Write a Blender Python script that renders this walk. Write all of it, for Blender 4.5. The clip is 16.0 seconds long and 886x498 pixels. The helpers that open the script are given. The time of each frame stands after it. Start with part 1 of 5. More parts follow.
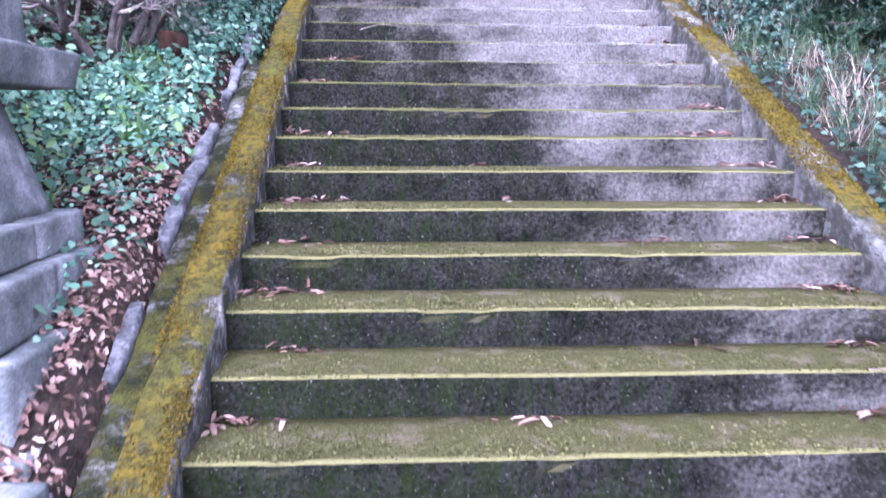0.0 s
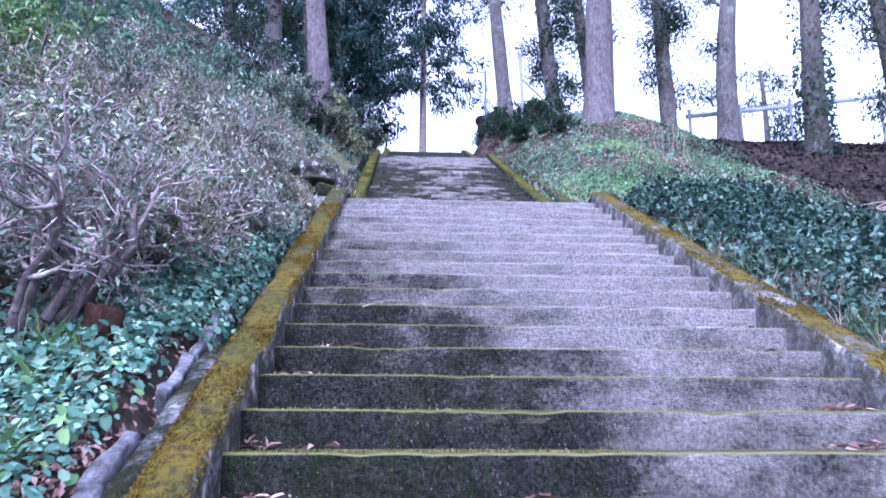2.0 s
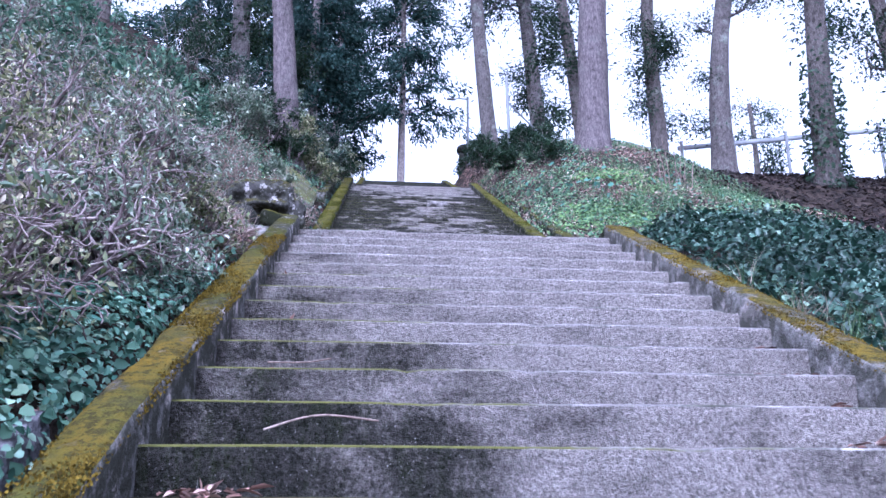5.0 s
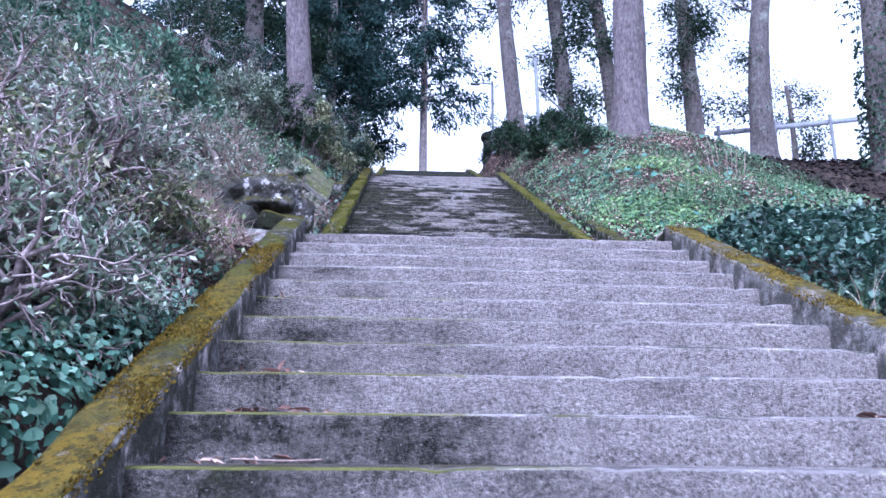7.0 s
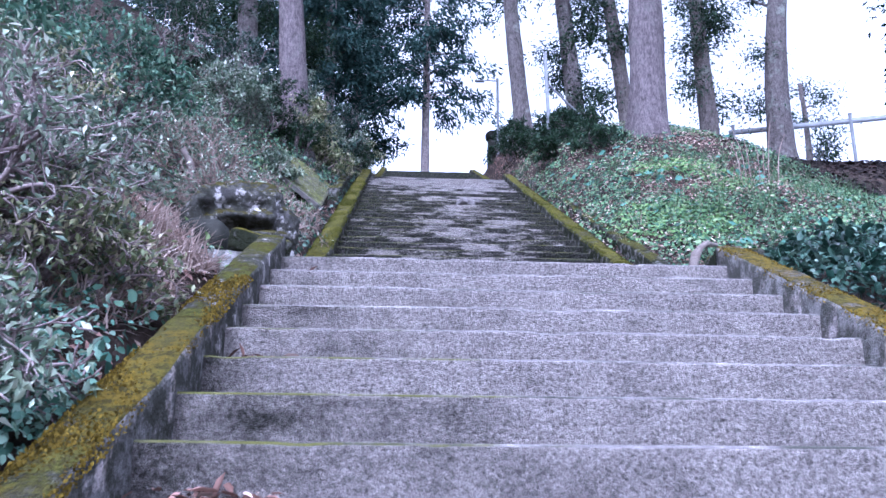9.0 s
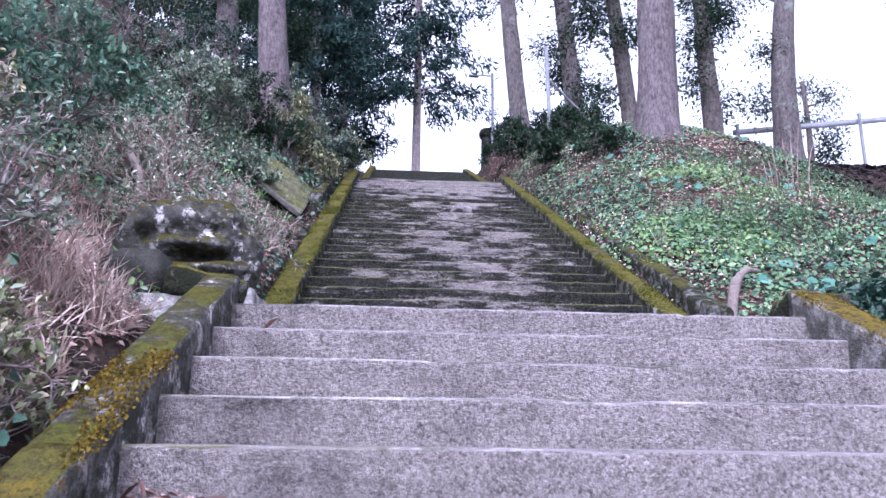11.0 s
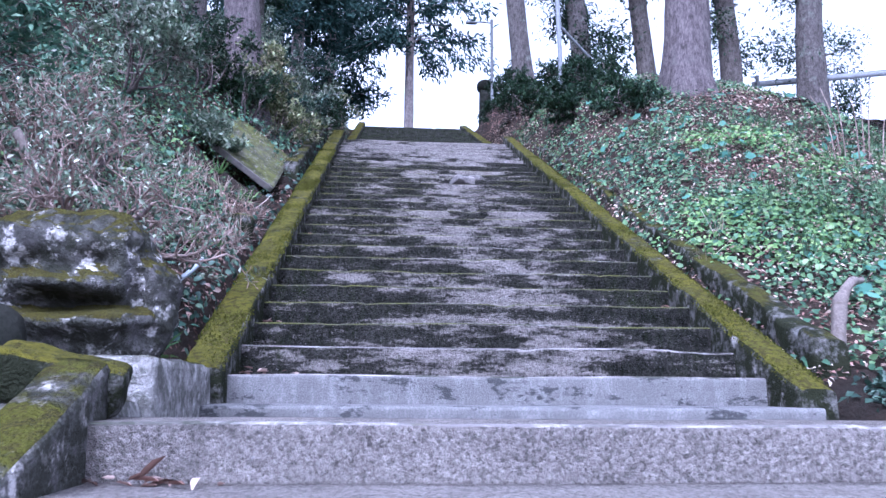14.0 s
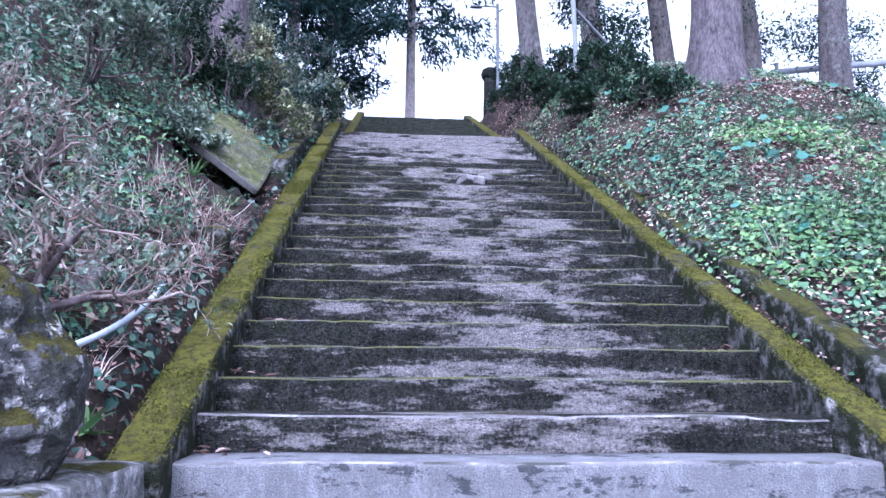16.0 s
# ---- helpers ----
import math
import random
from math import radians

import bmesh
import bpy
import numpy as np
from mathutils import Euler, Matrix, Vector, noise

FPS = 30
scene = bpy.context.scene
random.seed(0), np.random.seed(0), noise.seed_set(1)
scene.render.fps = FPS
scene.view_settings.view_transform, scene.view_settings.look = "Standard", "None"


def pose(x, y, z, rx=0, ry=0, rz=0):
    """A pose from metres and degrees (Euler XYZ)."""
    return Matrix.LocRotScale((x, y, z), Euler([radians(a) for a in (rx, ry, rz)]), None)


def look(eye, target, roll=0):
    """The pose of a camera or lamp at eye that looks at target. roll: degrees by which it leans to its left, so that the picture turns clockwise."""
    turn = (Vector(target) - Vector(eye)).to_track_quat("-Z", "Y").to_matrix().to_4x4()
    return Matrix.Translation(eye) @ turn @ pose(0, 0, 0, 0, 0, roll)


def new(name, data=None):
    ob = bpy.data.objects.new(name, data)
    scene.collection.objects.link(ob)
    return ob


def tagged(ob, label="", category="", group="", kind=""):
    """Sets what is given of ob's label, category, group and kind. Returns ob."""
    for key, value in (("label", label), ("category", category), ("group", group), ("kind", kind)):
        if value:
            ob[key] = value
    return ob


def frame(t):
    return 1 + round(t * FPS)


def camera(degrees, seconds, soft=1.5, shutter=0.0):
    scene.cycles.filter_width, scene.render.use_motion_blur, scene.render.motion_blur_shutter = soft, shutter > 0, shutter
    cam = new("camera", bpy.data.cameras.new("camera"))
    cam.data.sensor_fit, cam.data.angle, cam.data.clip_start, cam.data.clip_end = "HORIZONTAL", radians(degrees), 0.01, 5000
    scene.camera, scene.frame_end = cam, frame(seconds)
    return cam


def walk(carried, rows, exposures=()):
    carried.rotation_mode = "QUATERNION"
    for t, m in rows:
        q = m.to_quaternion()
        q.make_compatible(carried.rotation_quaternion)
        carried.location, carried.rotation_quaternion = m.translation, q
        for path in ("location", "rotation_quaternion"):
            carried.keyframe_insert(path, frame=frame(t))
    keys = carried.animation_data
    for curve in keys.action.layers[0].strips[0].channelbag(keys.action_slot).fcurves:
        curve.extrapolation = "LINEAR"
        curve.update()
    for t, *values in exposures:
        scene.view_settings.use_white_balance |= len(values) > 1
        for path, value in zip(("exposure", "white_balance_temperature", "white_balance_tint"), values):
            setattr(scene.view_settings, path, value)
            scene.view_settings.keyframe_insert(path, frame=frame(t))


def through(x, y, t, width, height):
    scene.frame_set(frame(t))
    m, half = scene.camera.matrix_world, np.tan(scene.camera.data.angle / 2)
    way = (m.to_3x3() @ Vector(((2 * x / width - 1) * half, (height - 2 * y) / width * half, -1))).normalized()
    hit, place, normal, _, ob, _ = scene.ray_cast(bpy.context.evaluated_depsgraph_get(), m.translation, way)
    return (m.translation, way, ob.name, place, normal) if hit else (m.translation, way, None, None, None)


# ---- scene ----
cam = camera(59.9, 16.0, soft=1.5, shutter=0.3)
METRES, EYE, SIDE, TURN = 10.0, 1.364, -0.775, -3.3
ROWS = [
    (0.0, 0.0, 0.0, 0.0, 0.05, -9.69, -0.31),
    (0.5, -0.0032, 0.0393, -0.0001, -0.01, -3.91, 0.18),
    (1.0, -0.0061, 0.0804, -0.0009, 0.11, 2.45, 0.48),
    (1.5, -0.0088, 0.1214, -0.0014, 0.58, 8.43, 0.29),
    (2.0, -0.0155, 0.1599, -0.0042, 0.16, 13.43, -0.14),
    (2.5, -0.0169, 0.1963, -0.0069, -0.11, 17.99, -0.23),
    (3.0, -0.0202, 0.2314, 0.0011, -1.36, 18.61, -0.32),
    (3.5, -0.0208, 0.2595, 0.0112, -2.25, 16.99, 0.11),
    (4.0, -0.0176, 0.2889, 0.025, -2.43, 16.58, -0.13),
    (6.5, -0.0176, 0.4229, 0.0869, 0.13, 14.88, -0.3),
    (7.0, -0.0194, 0.4507, 0.0987, 0.18, 14.98, -0.39),
    (7.5, -0.0205, 0.475, 0.1105, 0.41, 14.85, -0.72),
    (8.0, -0.0197, 0.4995, 0.1232, 1.4, 14.82, -0.84),
    (8.5, -0.0224, 0.5252, 0.1327, 1.26, 14.94, -0.67),
    (9.0, -0.0242, 0.5519, 0.1453, 0.28, 14.86, -0.5),
    (11.5, -0.0324, 0.6897, 0.2152, -0.72, 14.12, -0.73),
    (12.0, -0.031, 0.7196, 0.2285, -1.08, 13.58, -0.69),
    (12.5, -0.0326, 0.7464, 0.2425, -1.6, 12.89, -0.42),
    (13.0, -0.0331, 0.7707, 0.2524, -1.64, 11.82, -0.47),
    (13.5, -0.0329, 0.7972, 0.2678, -0.97, 11.19, -0.45),
    (14.0, -0.0371, 0.8218, 0.281, -1.02, 10.83, -0.38),
    (14.5, -0.0378, 0.8475, 0.2895, -0.97, 10.94, -0.86),
    (15.0, -0.0373, 0.8718, 0.3021, -0.85, 11.09, -0.8),
    (15.5, -0.0416, 0.8962, 0.3158, -1.19, 10.66, -0.38),
    (16.0, -0.0424, 0.9225, 0.3251, -0.98, 9.91, -0.43),
]
EXPOSURES = [(0.0, 1.72, 5000, 32), (0.5, 1.7, 4950, 32), (1.0, 1.62, 4700, 34), (1.5, 1.45, 4660, 33), (2.5, 1.2, 4720, 30), (4.0, 1.12, 4800, 28), (7.0, 1.12, 4750, 26), (10.2, 1.12, 4750, 26), (11.5, 1.12, 5450, 33), (13.0, 1.12, 5450, 33), (13.8, 1.12, 4780, 26), (15.0, 1.14, 4740, 25), (16.0, 1.24, 4740, 25)]
walk(cam, [(t, pose(SIDE, 0, EYE, 0, 0, TURN) @ pose(METRES * x, METRES * y, METRES * z, 90 + pitch, roll, yaw)) for t, x, y, z, yaw, pitch, roll in ROWS], EXPOSURES)

# ---- world and light: a bright overcast sky ----
world = bpy.data.worlds.new("overcast_sky")
scene.world = world
world.use_nodes = True
wn = world.node_tree.nodes
wl = world.node_tree.links
sky = wn.new("ShaderNodeTexSky")
sky.sky_type = "NISHITA"
sky.sun_disc = False
sky.sun_elevation = radians(48)
sky.sun_rotation = radians(199)
sky.air_density, sky.dust_density = 1.0, 4.0
grey = wn.new("ShaderNodeHueSaturation")
grey.inputs["Saturation"].default_value = 0.12
grey.inputs["Value"].default_value = 1.8
wl.new(sky.outputs[0], grey.inputs["Color"])
wl.new(grey.outputs[0], wn["Background"].inputs["Color"])
wn["Background"].inputs["Strength"].default_value = 0.15
sun_data = bpy.data.lights.new("sun", "SUN")
sun_data.energy, sun_data.angle, sun_data.color = 0.9, radians(25), (1.0, 0.97, 0.93)
sun = new("sun", sun_data)
sun.matrix_world = look((-7, -20, 26), (0, 4, 0))

# ---- materials ----
rng = np.random.default_rng(7)


class Nodes:
    """A short way to write node materials."""

    def __init__(self, name, rough=0.9, spec=0.3):
        self.mat = bpy.data.materials.new(name)
        self.mat.use_nodes = True
        self.t = self.mat.node_tree
        self.bsdf = self.t.nodes["Principled BSDF"]
        self.bsdf.inputs["Roughness"].default_value = rough
        self.bsdf.inputs["Specular IOR Level"].default_value = spec
        self.pos = self.t.nodes.new("ShaderNodeNewGeometry").outputs["Position"]

    def put(self, socket, value):
        if isinstance(value, bpy.types.NodeSocket):
            self.t.links.new(value, socket)
        elif isinstance(value, tuple) and len(value) == 3 and socket.type == "RGBA":
            socket.default_value = (*value, 1)
        else:
            socket.default_value = value

    def noise(self, scale, detail=4.0, rough=0.6, stretch=None, vec=None):
        v = vec or self.pos
        if stretch:
            m = self.t.nodes.new("ShaderNodeMapping")
            m.inputs["Scale"].default_value = stretch
            self.put(m.inputs["Vector"], v)
            v = m.outputs[0]
        n = self.t.nodes.new("ShaderNodeTexNoise")
        self.put(n.inputs["Vector"], v)
        n.inputs["Scale"].default_value = scale
        n.inputs["Detail"].default_value = detail
        n.inputs["Roughness"].default_value = rough
        return n.outputs[0]

    def cells(self, scale, feature="F1", out=0):
        n = self.t.nodes.new("ShaderNodeTexVoronoi")
        n.feature = feature
        self.put(n.inputs["Vector"], self.pos)
        n.inputs["Scale"].default_value = scale
        return n.outputs[out]

    def ramp(self, value, a, b, lo=0.0, hi=1.0):
        n = self.t.nodes.new("ShaderNodeMapRange")
        for i, v in enumerate((value, a, b, lo, hi)):
            self.put(n.inputs[i], v)
        return n.outputs[0]

    def math(self, op, a, b=0.0):
        n = self.t.nodes.new("ShaderNodeMath")
        n.operation = op
        self.put(n.inputs[0], a)
        self.put(n.inputs[1], b)
        return n.outputs[0]

    def mix(self, fac, a, b, blend="MIX"):
        n = self.t.nodes.new("ShaderNodeMix")
        n.data_type, n.blend_type = "RGBA", blend
        self.put(n.inputs[0], fac)
        self.put(n.inputs[6], a)
        self.put(n.inputs[7], b)
        return n.outputs[2]

    def xyz(self):
        n = self.t.nodes.new("ShaderNodeSeparateXYZ")
        self.put(n.inputs[0], self.pos)
        return n.outputs

    def facing_up(self):
        n = self.t.nodes.new("ShaderNodeSeparateXYZ")
        self.put(n.inputs[0], self.t.nodes.new("ShaderNodeNewGeometry").outputs["True Normal"])
        return n.outputs[2]

    def island(self):
        return self.t.nodes.new("ShaderNodeNewGeometry").outputs["Random Per Island"]

    def thing(self):
        return self.t.nodes.new("ShaderNodeObjectInfo").outputs["Random"]

    def steps(self, value, stops):
        n = self.t.nodes.new("ShaderNodeValToRGB")
        el = n.color_ramp.elements
        while len(el) < len(stops):
            el.new(0.5)
        for e, (p, c) in zip(el, stops):
            e.position, e.color = p, (*c, 1)
        self.put(n.inputs[0], value)
        return n.outputs[0]

    def done(self, color, height=None, strength=0.5, distance=0.02, rough=None):
        self.put(self.bsdf.inputs["Base Color"], color)
        if height is not None:
            b = self.t.nodes.new("ShaderNodeBump")
            b.inputs["Strength"].default_value = strength
            b.inputs["Distance"].default_value = distance
            self.put(b.inputs["Height"], height)
            self.put(self.bsdf.inputs["Normal"], b.outputs[0])
        if rough is not None:
            self.put(self.bsdf.inputs["Roughness"], rough)
        return self.mat


MOSS_Y = (0.18, 0.118, 0.016)


def stair_concrete():
    """Washed-aggregate concrete, with black algal stain and moss that spread from the foot and the west side; the top
    flight's shade is painted in.
    """
    n = Nodes("stair_concrete", 0.95, 0.04)
    x, y, z = n.xyz()
    grit = n.cells(170.0, "F1", 1)
    speck = n.noise(120, 3, 0.75)
    base = n.mix(n.noise(2.2, 5), (0.53, 0.47, 0.44), (0.325, 0.288, 0.272))
    base = n.mix(n.ramp(n.math("MULTIPLY", speck, 1.0), 0.36, 0.54, 0.8, 0.0), base, (0.05, 0.045, 0.045))
    base = n.mix(n.ramp(grit, 0.70, 0.90, 0.0, 0.5), base, (0.50, 0.46, 0.45))
    base = n.mix(n.ramp(n.noise(5.5, 7, 0.75, (1, 1.5, 1.0)), 0.44, 0.66, 0.0, 0.62), base, (0.085, 0.075, 0.075))
    base = n.mix(n.ramp(n.noise(60, 3, 0.75), 0.53, 0.62, 0.0, 0.72), base, (0.045, 0.04, 0.04))
    pebble = n.cells(85.0, "F1", 1)
    base = n.mix(0.34, base, n.mix(n.ramp(pebble, 0.15, 0.85), (0.07, 0.062, 0.06), (0.62, 0.55, 0.525)))
    # algal stain: thick on the lowest treads, on the west side, and over the whole upper flight
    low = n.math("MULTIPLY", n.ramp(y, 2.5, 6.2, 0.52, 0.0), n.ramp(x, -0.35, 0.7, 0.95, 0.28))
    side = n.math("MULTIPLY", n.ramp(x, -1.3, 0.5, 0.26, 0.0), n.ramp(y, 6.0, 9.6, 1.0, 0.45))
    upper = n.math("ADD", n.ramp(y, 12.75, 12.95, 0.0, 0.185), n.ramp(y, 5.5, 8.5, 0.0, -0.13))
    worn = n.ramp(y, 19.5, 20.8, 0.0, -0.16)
    # top flight's shade painted as extra darkness; upper steps darken towards their ends
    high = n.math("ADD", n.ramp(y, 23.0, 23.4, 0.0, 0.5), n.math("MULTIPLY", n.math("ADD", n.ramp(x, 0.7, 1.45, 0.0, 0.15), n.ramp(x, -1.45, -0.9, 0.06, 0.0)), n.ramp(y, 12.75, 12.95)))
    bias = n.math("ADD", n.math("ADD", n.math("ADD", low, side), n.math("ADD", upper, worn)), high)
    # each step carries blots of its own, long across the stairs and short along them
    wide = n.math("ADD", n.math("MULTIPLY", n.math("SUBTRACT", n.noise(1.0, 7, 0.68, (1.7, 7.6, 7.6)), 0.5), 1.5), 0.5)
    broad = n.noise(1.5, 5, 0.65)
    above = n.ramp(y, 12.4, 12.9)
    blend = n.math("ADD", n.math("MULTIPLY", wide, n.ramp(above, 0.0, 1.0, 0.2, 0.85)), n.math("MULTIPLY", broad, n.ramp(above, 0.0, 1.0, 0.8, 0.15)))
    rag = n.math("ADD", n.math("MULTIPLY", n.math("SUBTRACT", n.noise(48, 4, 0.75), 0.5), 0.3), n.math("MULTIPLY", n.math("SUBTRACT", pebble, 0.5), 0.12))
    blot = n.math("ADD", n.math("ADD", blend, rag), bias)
    algae_and_shade = n.ramp(blot, n.ramp(above, 0.0, 1.0, 0.47, 0.51), n.ramp(above, 0.0, 1.0, 0.68, 0.62))
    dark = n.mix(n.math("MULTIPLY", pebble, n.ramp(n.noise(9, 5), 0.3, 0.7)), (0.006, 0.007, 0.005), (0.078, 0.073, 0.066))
    col = n.mix(n.math("MULTIPLY", algae_and_shade, n.ramp(n.noise(45, 4, 0.75), 0.25, 0.6, 0.86, 1.0)), base, dark)
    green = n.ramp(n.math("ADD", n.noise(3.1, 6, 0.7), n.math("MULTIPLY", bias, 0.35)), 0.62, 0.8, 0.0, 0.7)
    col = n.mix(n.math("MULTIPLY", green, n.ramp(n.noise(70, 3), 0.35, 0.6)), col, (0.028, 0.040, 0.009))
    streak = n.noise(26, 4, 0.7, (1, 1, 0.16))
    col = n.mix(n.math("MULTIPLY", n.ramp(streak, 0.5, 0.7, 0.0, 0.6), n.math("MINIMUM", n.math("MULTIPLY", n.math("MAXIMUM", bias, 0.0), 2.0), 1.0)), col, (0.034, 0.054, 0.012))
    col = n.mix(n.ramp(n.noise(85, 2, 0.6), 0.68, 0.73, 0.0, 0.75), col, (0.36, 0.34, 0.34))
    # moss on the flats
    up = n.ramp(n.facing_up(), 0.25, 0.7)
    moss_bias = n.math("ADD", n.ramp(y, 3.6, 6.6, 0.52, 0.0), n.math("MULTIPLY", n.ramp(x, -1.2, 0.6, 0.26, 0.0), n.ramp(y, 7.5, 10.0, 1.0, 0.0)))
    moss_bias = n.math("ADD", moss_bias, n.ramp(y, 12.7, 13.2, 0.0, 0.1))
    moss = n.math("MULTIPLY", up, n.ramp(n.math("ADD", n.noise(2.6, 6, 0.7), moss_bias), 0.66, 0.84))
    mosscol = n.mix(n.noise(28, 4), (0.20, 0.175, 0.075), (0.085, 0.082, 0.03))
    mosscol = n.mix(n.ramp(n.noise(110, 3, 0.7), 0.45, 0.65, 0.0, 0.75), mosscol, (0.05, 0.05, 0.02))
    mosscol = n.mix(n.ramp(n.noise(6, 6, 0.7), 0.52, 0.66, 0.0, 0.8), mosscol, (0.24, 0.19, 0.135))
    mosscol = n.mix(n.ramp(n.noise(4, 6, 0.7), 0.60, 0.68, 0.0, 0.8), mosscol, (0.07, 0.085, 0.02))
    col = n.mix(moss, col, mosscol)
    h = n.math("ADD", n.math("SUBTRACT", speck, n.math("MULTIPLY", n.cells(85.0, "F1", 0), 0.35)), n.math("ADD", grit, n.math("MULTIPLY", n.noise(38, 5, 0.75), 2.2)))
    return n.done(col, h, 1.0, 0.022)


def nosing_concrete():
    """The rubbed edge of a step: pale cement where feet scour it, moss where they don't."""
    n = Nodes("worn_nosing", 0.9, 0.12)
    x, y, z = n.xyz()
    base = n.mix(n.noise(30, 4, 0.7), (0.50, 0.465, 0.455), (0.22, 0.20, 0.20))
    gone = n.ramp(n.noise(3.2, 6, 0.78, stretch=(1, 4.0, 4.0)), 0.35, 0.50)
    base = n.mix(gone, base, (0.15, 0.133, 0.132))
    bias = n.math("ADD", n.ramp(y, 3.8, 7.0, 0.55, 0.0), n.math("MULTIPLY", n.ramp(x, -1.0, 0.3, 0.36, 0.0), n.ramp(y, 7.6, 10.0, 1.0, 0.1)))
    bias = n.math("ADD", bias, n.math("MULTIPLY", n.ramp(y, 12.9, 13.2, 0.0, 0.19), n.ramp(y, 19.0, 20.5, 1.0, 0.2)))
    moss = n.ramp(n.math("ADD", n.noise(2.4, 7, 0.78, (1, 5.0, 5.0)), bias), 0.62, 0.76)
    lime = n.mix(n.noise(25, 4), (0.12, 0.115, 0.03), (0.035, 0.038, 0.014))
    mosscol = n.mix(n.ramp(y, 4.2, 5.4), n.mix(n.noise(40, 4, 0.7), (0.21, 0.18, 0.08), (0.085, 0.082, 0.03)), lime)
    # random dark blots; past y 22.8 the top flight's shade goes into the colour
    dark = n.ramp(n.math("ADD", n.noise(2.7, 6, 0.7), n.math("ADD", n.ramp(y, 12.95, 13.05, 0.0, 0.12), n.ramp(y, 22.8, 23.0, 0.0, 0.3))), 0.50, 0.60, 0.0, 0.95)
    col = n.mix(moss, n.mix(dark, base, (0.05, 0.05, 0.04)), mosscol)
    return n.done(col, n.noise(60, 5, 0.7), 0.6, 0.012)


def coping_moss(name, bias, yellow, bare, tone=1.0, blotch=3.2, grime=1.0, spots=0.58, olive=0.5):
    """Concrete coping grown over with a carpet of moss, bare and lichened in patches."""
    n = Nodes(name, 0.95, 0.06)
    base = n.mix(n.noise(14, 6, 0.7), (0.24 * tone, 0.225 * tone, 0.22 * tone), (0.07 * tone, 0.066 * tone, 0.06 * tone))
    base = n.mix(n.ramp(n.noise(blotch, 6, 0.7), spots, spots + 0.06), base, bare)
    up = n.ramp(n.facing_up(), 0.05, 0.75, -0.42, 0.16)
    spread = n.math("ADD", n.math("ADD", n.noise(2.4, 7, 0.72), up), bias)
    moss = n.ramp(spread, 0.50, 0.60)
    col = n.mix(n.noise(5, 4), yellow, tuple(c * 0.55 for c in yellow))
    col = n.mix(n.ramp(n.noise(1.3, 5, 0.65), 0.40, 0.60, 0.0, olive), col, (0.062, 0.066, 0.017))
    col = n.mix(n.ramp(n.noise(22, 5, 0.7), 0.47, 0.57, 0.0, 0.9), col, (0.032, 0.027, 0.012))
    col = n.mix(n.ramp(n.noise(4.5, 6, 0.75), 0.52, 0.62, 0.0, 0.75), col, (0.055, 0.05, 0.02))
    col = n.mix(n.ramp(n.noise(120, 2), 0.45, 0.7, 0.0, 0.5), col, (0.12, 0.11, 0.02))
    side = n.mix(n.ramp(n.noise(7, 7, 0.75), 0.47 - 0.1 * grime, 0.61 - 0.1 * grime, 0.0, grime), base, (0.022, 0.024, 0.014))
    h = n.math("ADD", n.math("MULTIPLY", n.noise(90, 3), 0.6), n.math("ADD", n.noise(18, 5), moss))
    return n.done(n.mix(moss, side, col), h, 1.0, 0.03)


def simple(name, colors, scale, bump=0.5, distance=0.01, rough=0.9, fine=60.0, stretch=None, spec=0.12):
    """A surface that wanders between colours at one scale and has grain at another."""
    n = Nodes(name, rough, spec)
    k = len(colors) - 1
    big = n.noise(scale, 6, 0.65, stretch)
    col = n.steps(n.ramp(big, 0.28, 0.72), [(i / max(k, 1), c) for i, c in enumerate(colors)])
    small = n.noise(fine, 4, 0.7, stretch)
    col = n.mix(n.ramp(small, 0.35, 0.7, 0.0, 0.6), col, tuple(c * 0.4 for c in colors[0]))
    return n.done(col, n.math("ADD", big, small), bump, distance)


def leaf_material(name, stops, rough=0.5, through=0.25, spec=0.2):
    """Leaves, each with a shade of its own; a little light passes through them."""
    n = Nodes(name, rough, spec)
    col = n.steps(n.island(), stops)
    col = n.mix(n.ramp(n.noise(1.1, 3), 0.4, 0.62, 0.0, 0.5), col, tuple(c * 0.6 for c in stops[0][1]))
    n.done(col)
    if through:
        t = n.t.nodes.new("ShaderNodeBsdfTranslucent")
        n.put(t.inputs[0], col)
        m = n.t.nodes.new("ShaderNodeMixShader")
        m.inputs[0].default_value = through
        n.t.links.new(n.bsdf.outputs[0], m.inputs[1])
        n.t.links.new(t.outputs[0], m.inputs[2])
        n.t.links.new(m.outputs[0], n.t.nodes["Material Output"].inputs[0])
    return n.mat


def bark_material(name, light, dark, lichen=(0.30, 0.32, 0.28)):
    n = Nodes(name, 0.95, 0.15)
    ridges = n.math("ADD", n.math("MULTIPLY", n.noise(26, 8, 0.8, (1, 1, 0.35)), 0.65), n.math("MULTIPLY", n.noise(9, 6, 0.75, (1, 1, 0.5)), 0.35))
    col = n.mix(n.ramp(ridges, 0.42, 0.58), dark, light)
    col = n.mix(n.ramp(n.noise(2.3, 6, 0.7), 0.55, 0.68, 0.0, 0.7), col, lichen)
    return n.done(col, ridges, 1.0, 0.09)


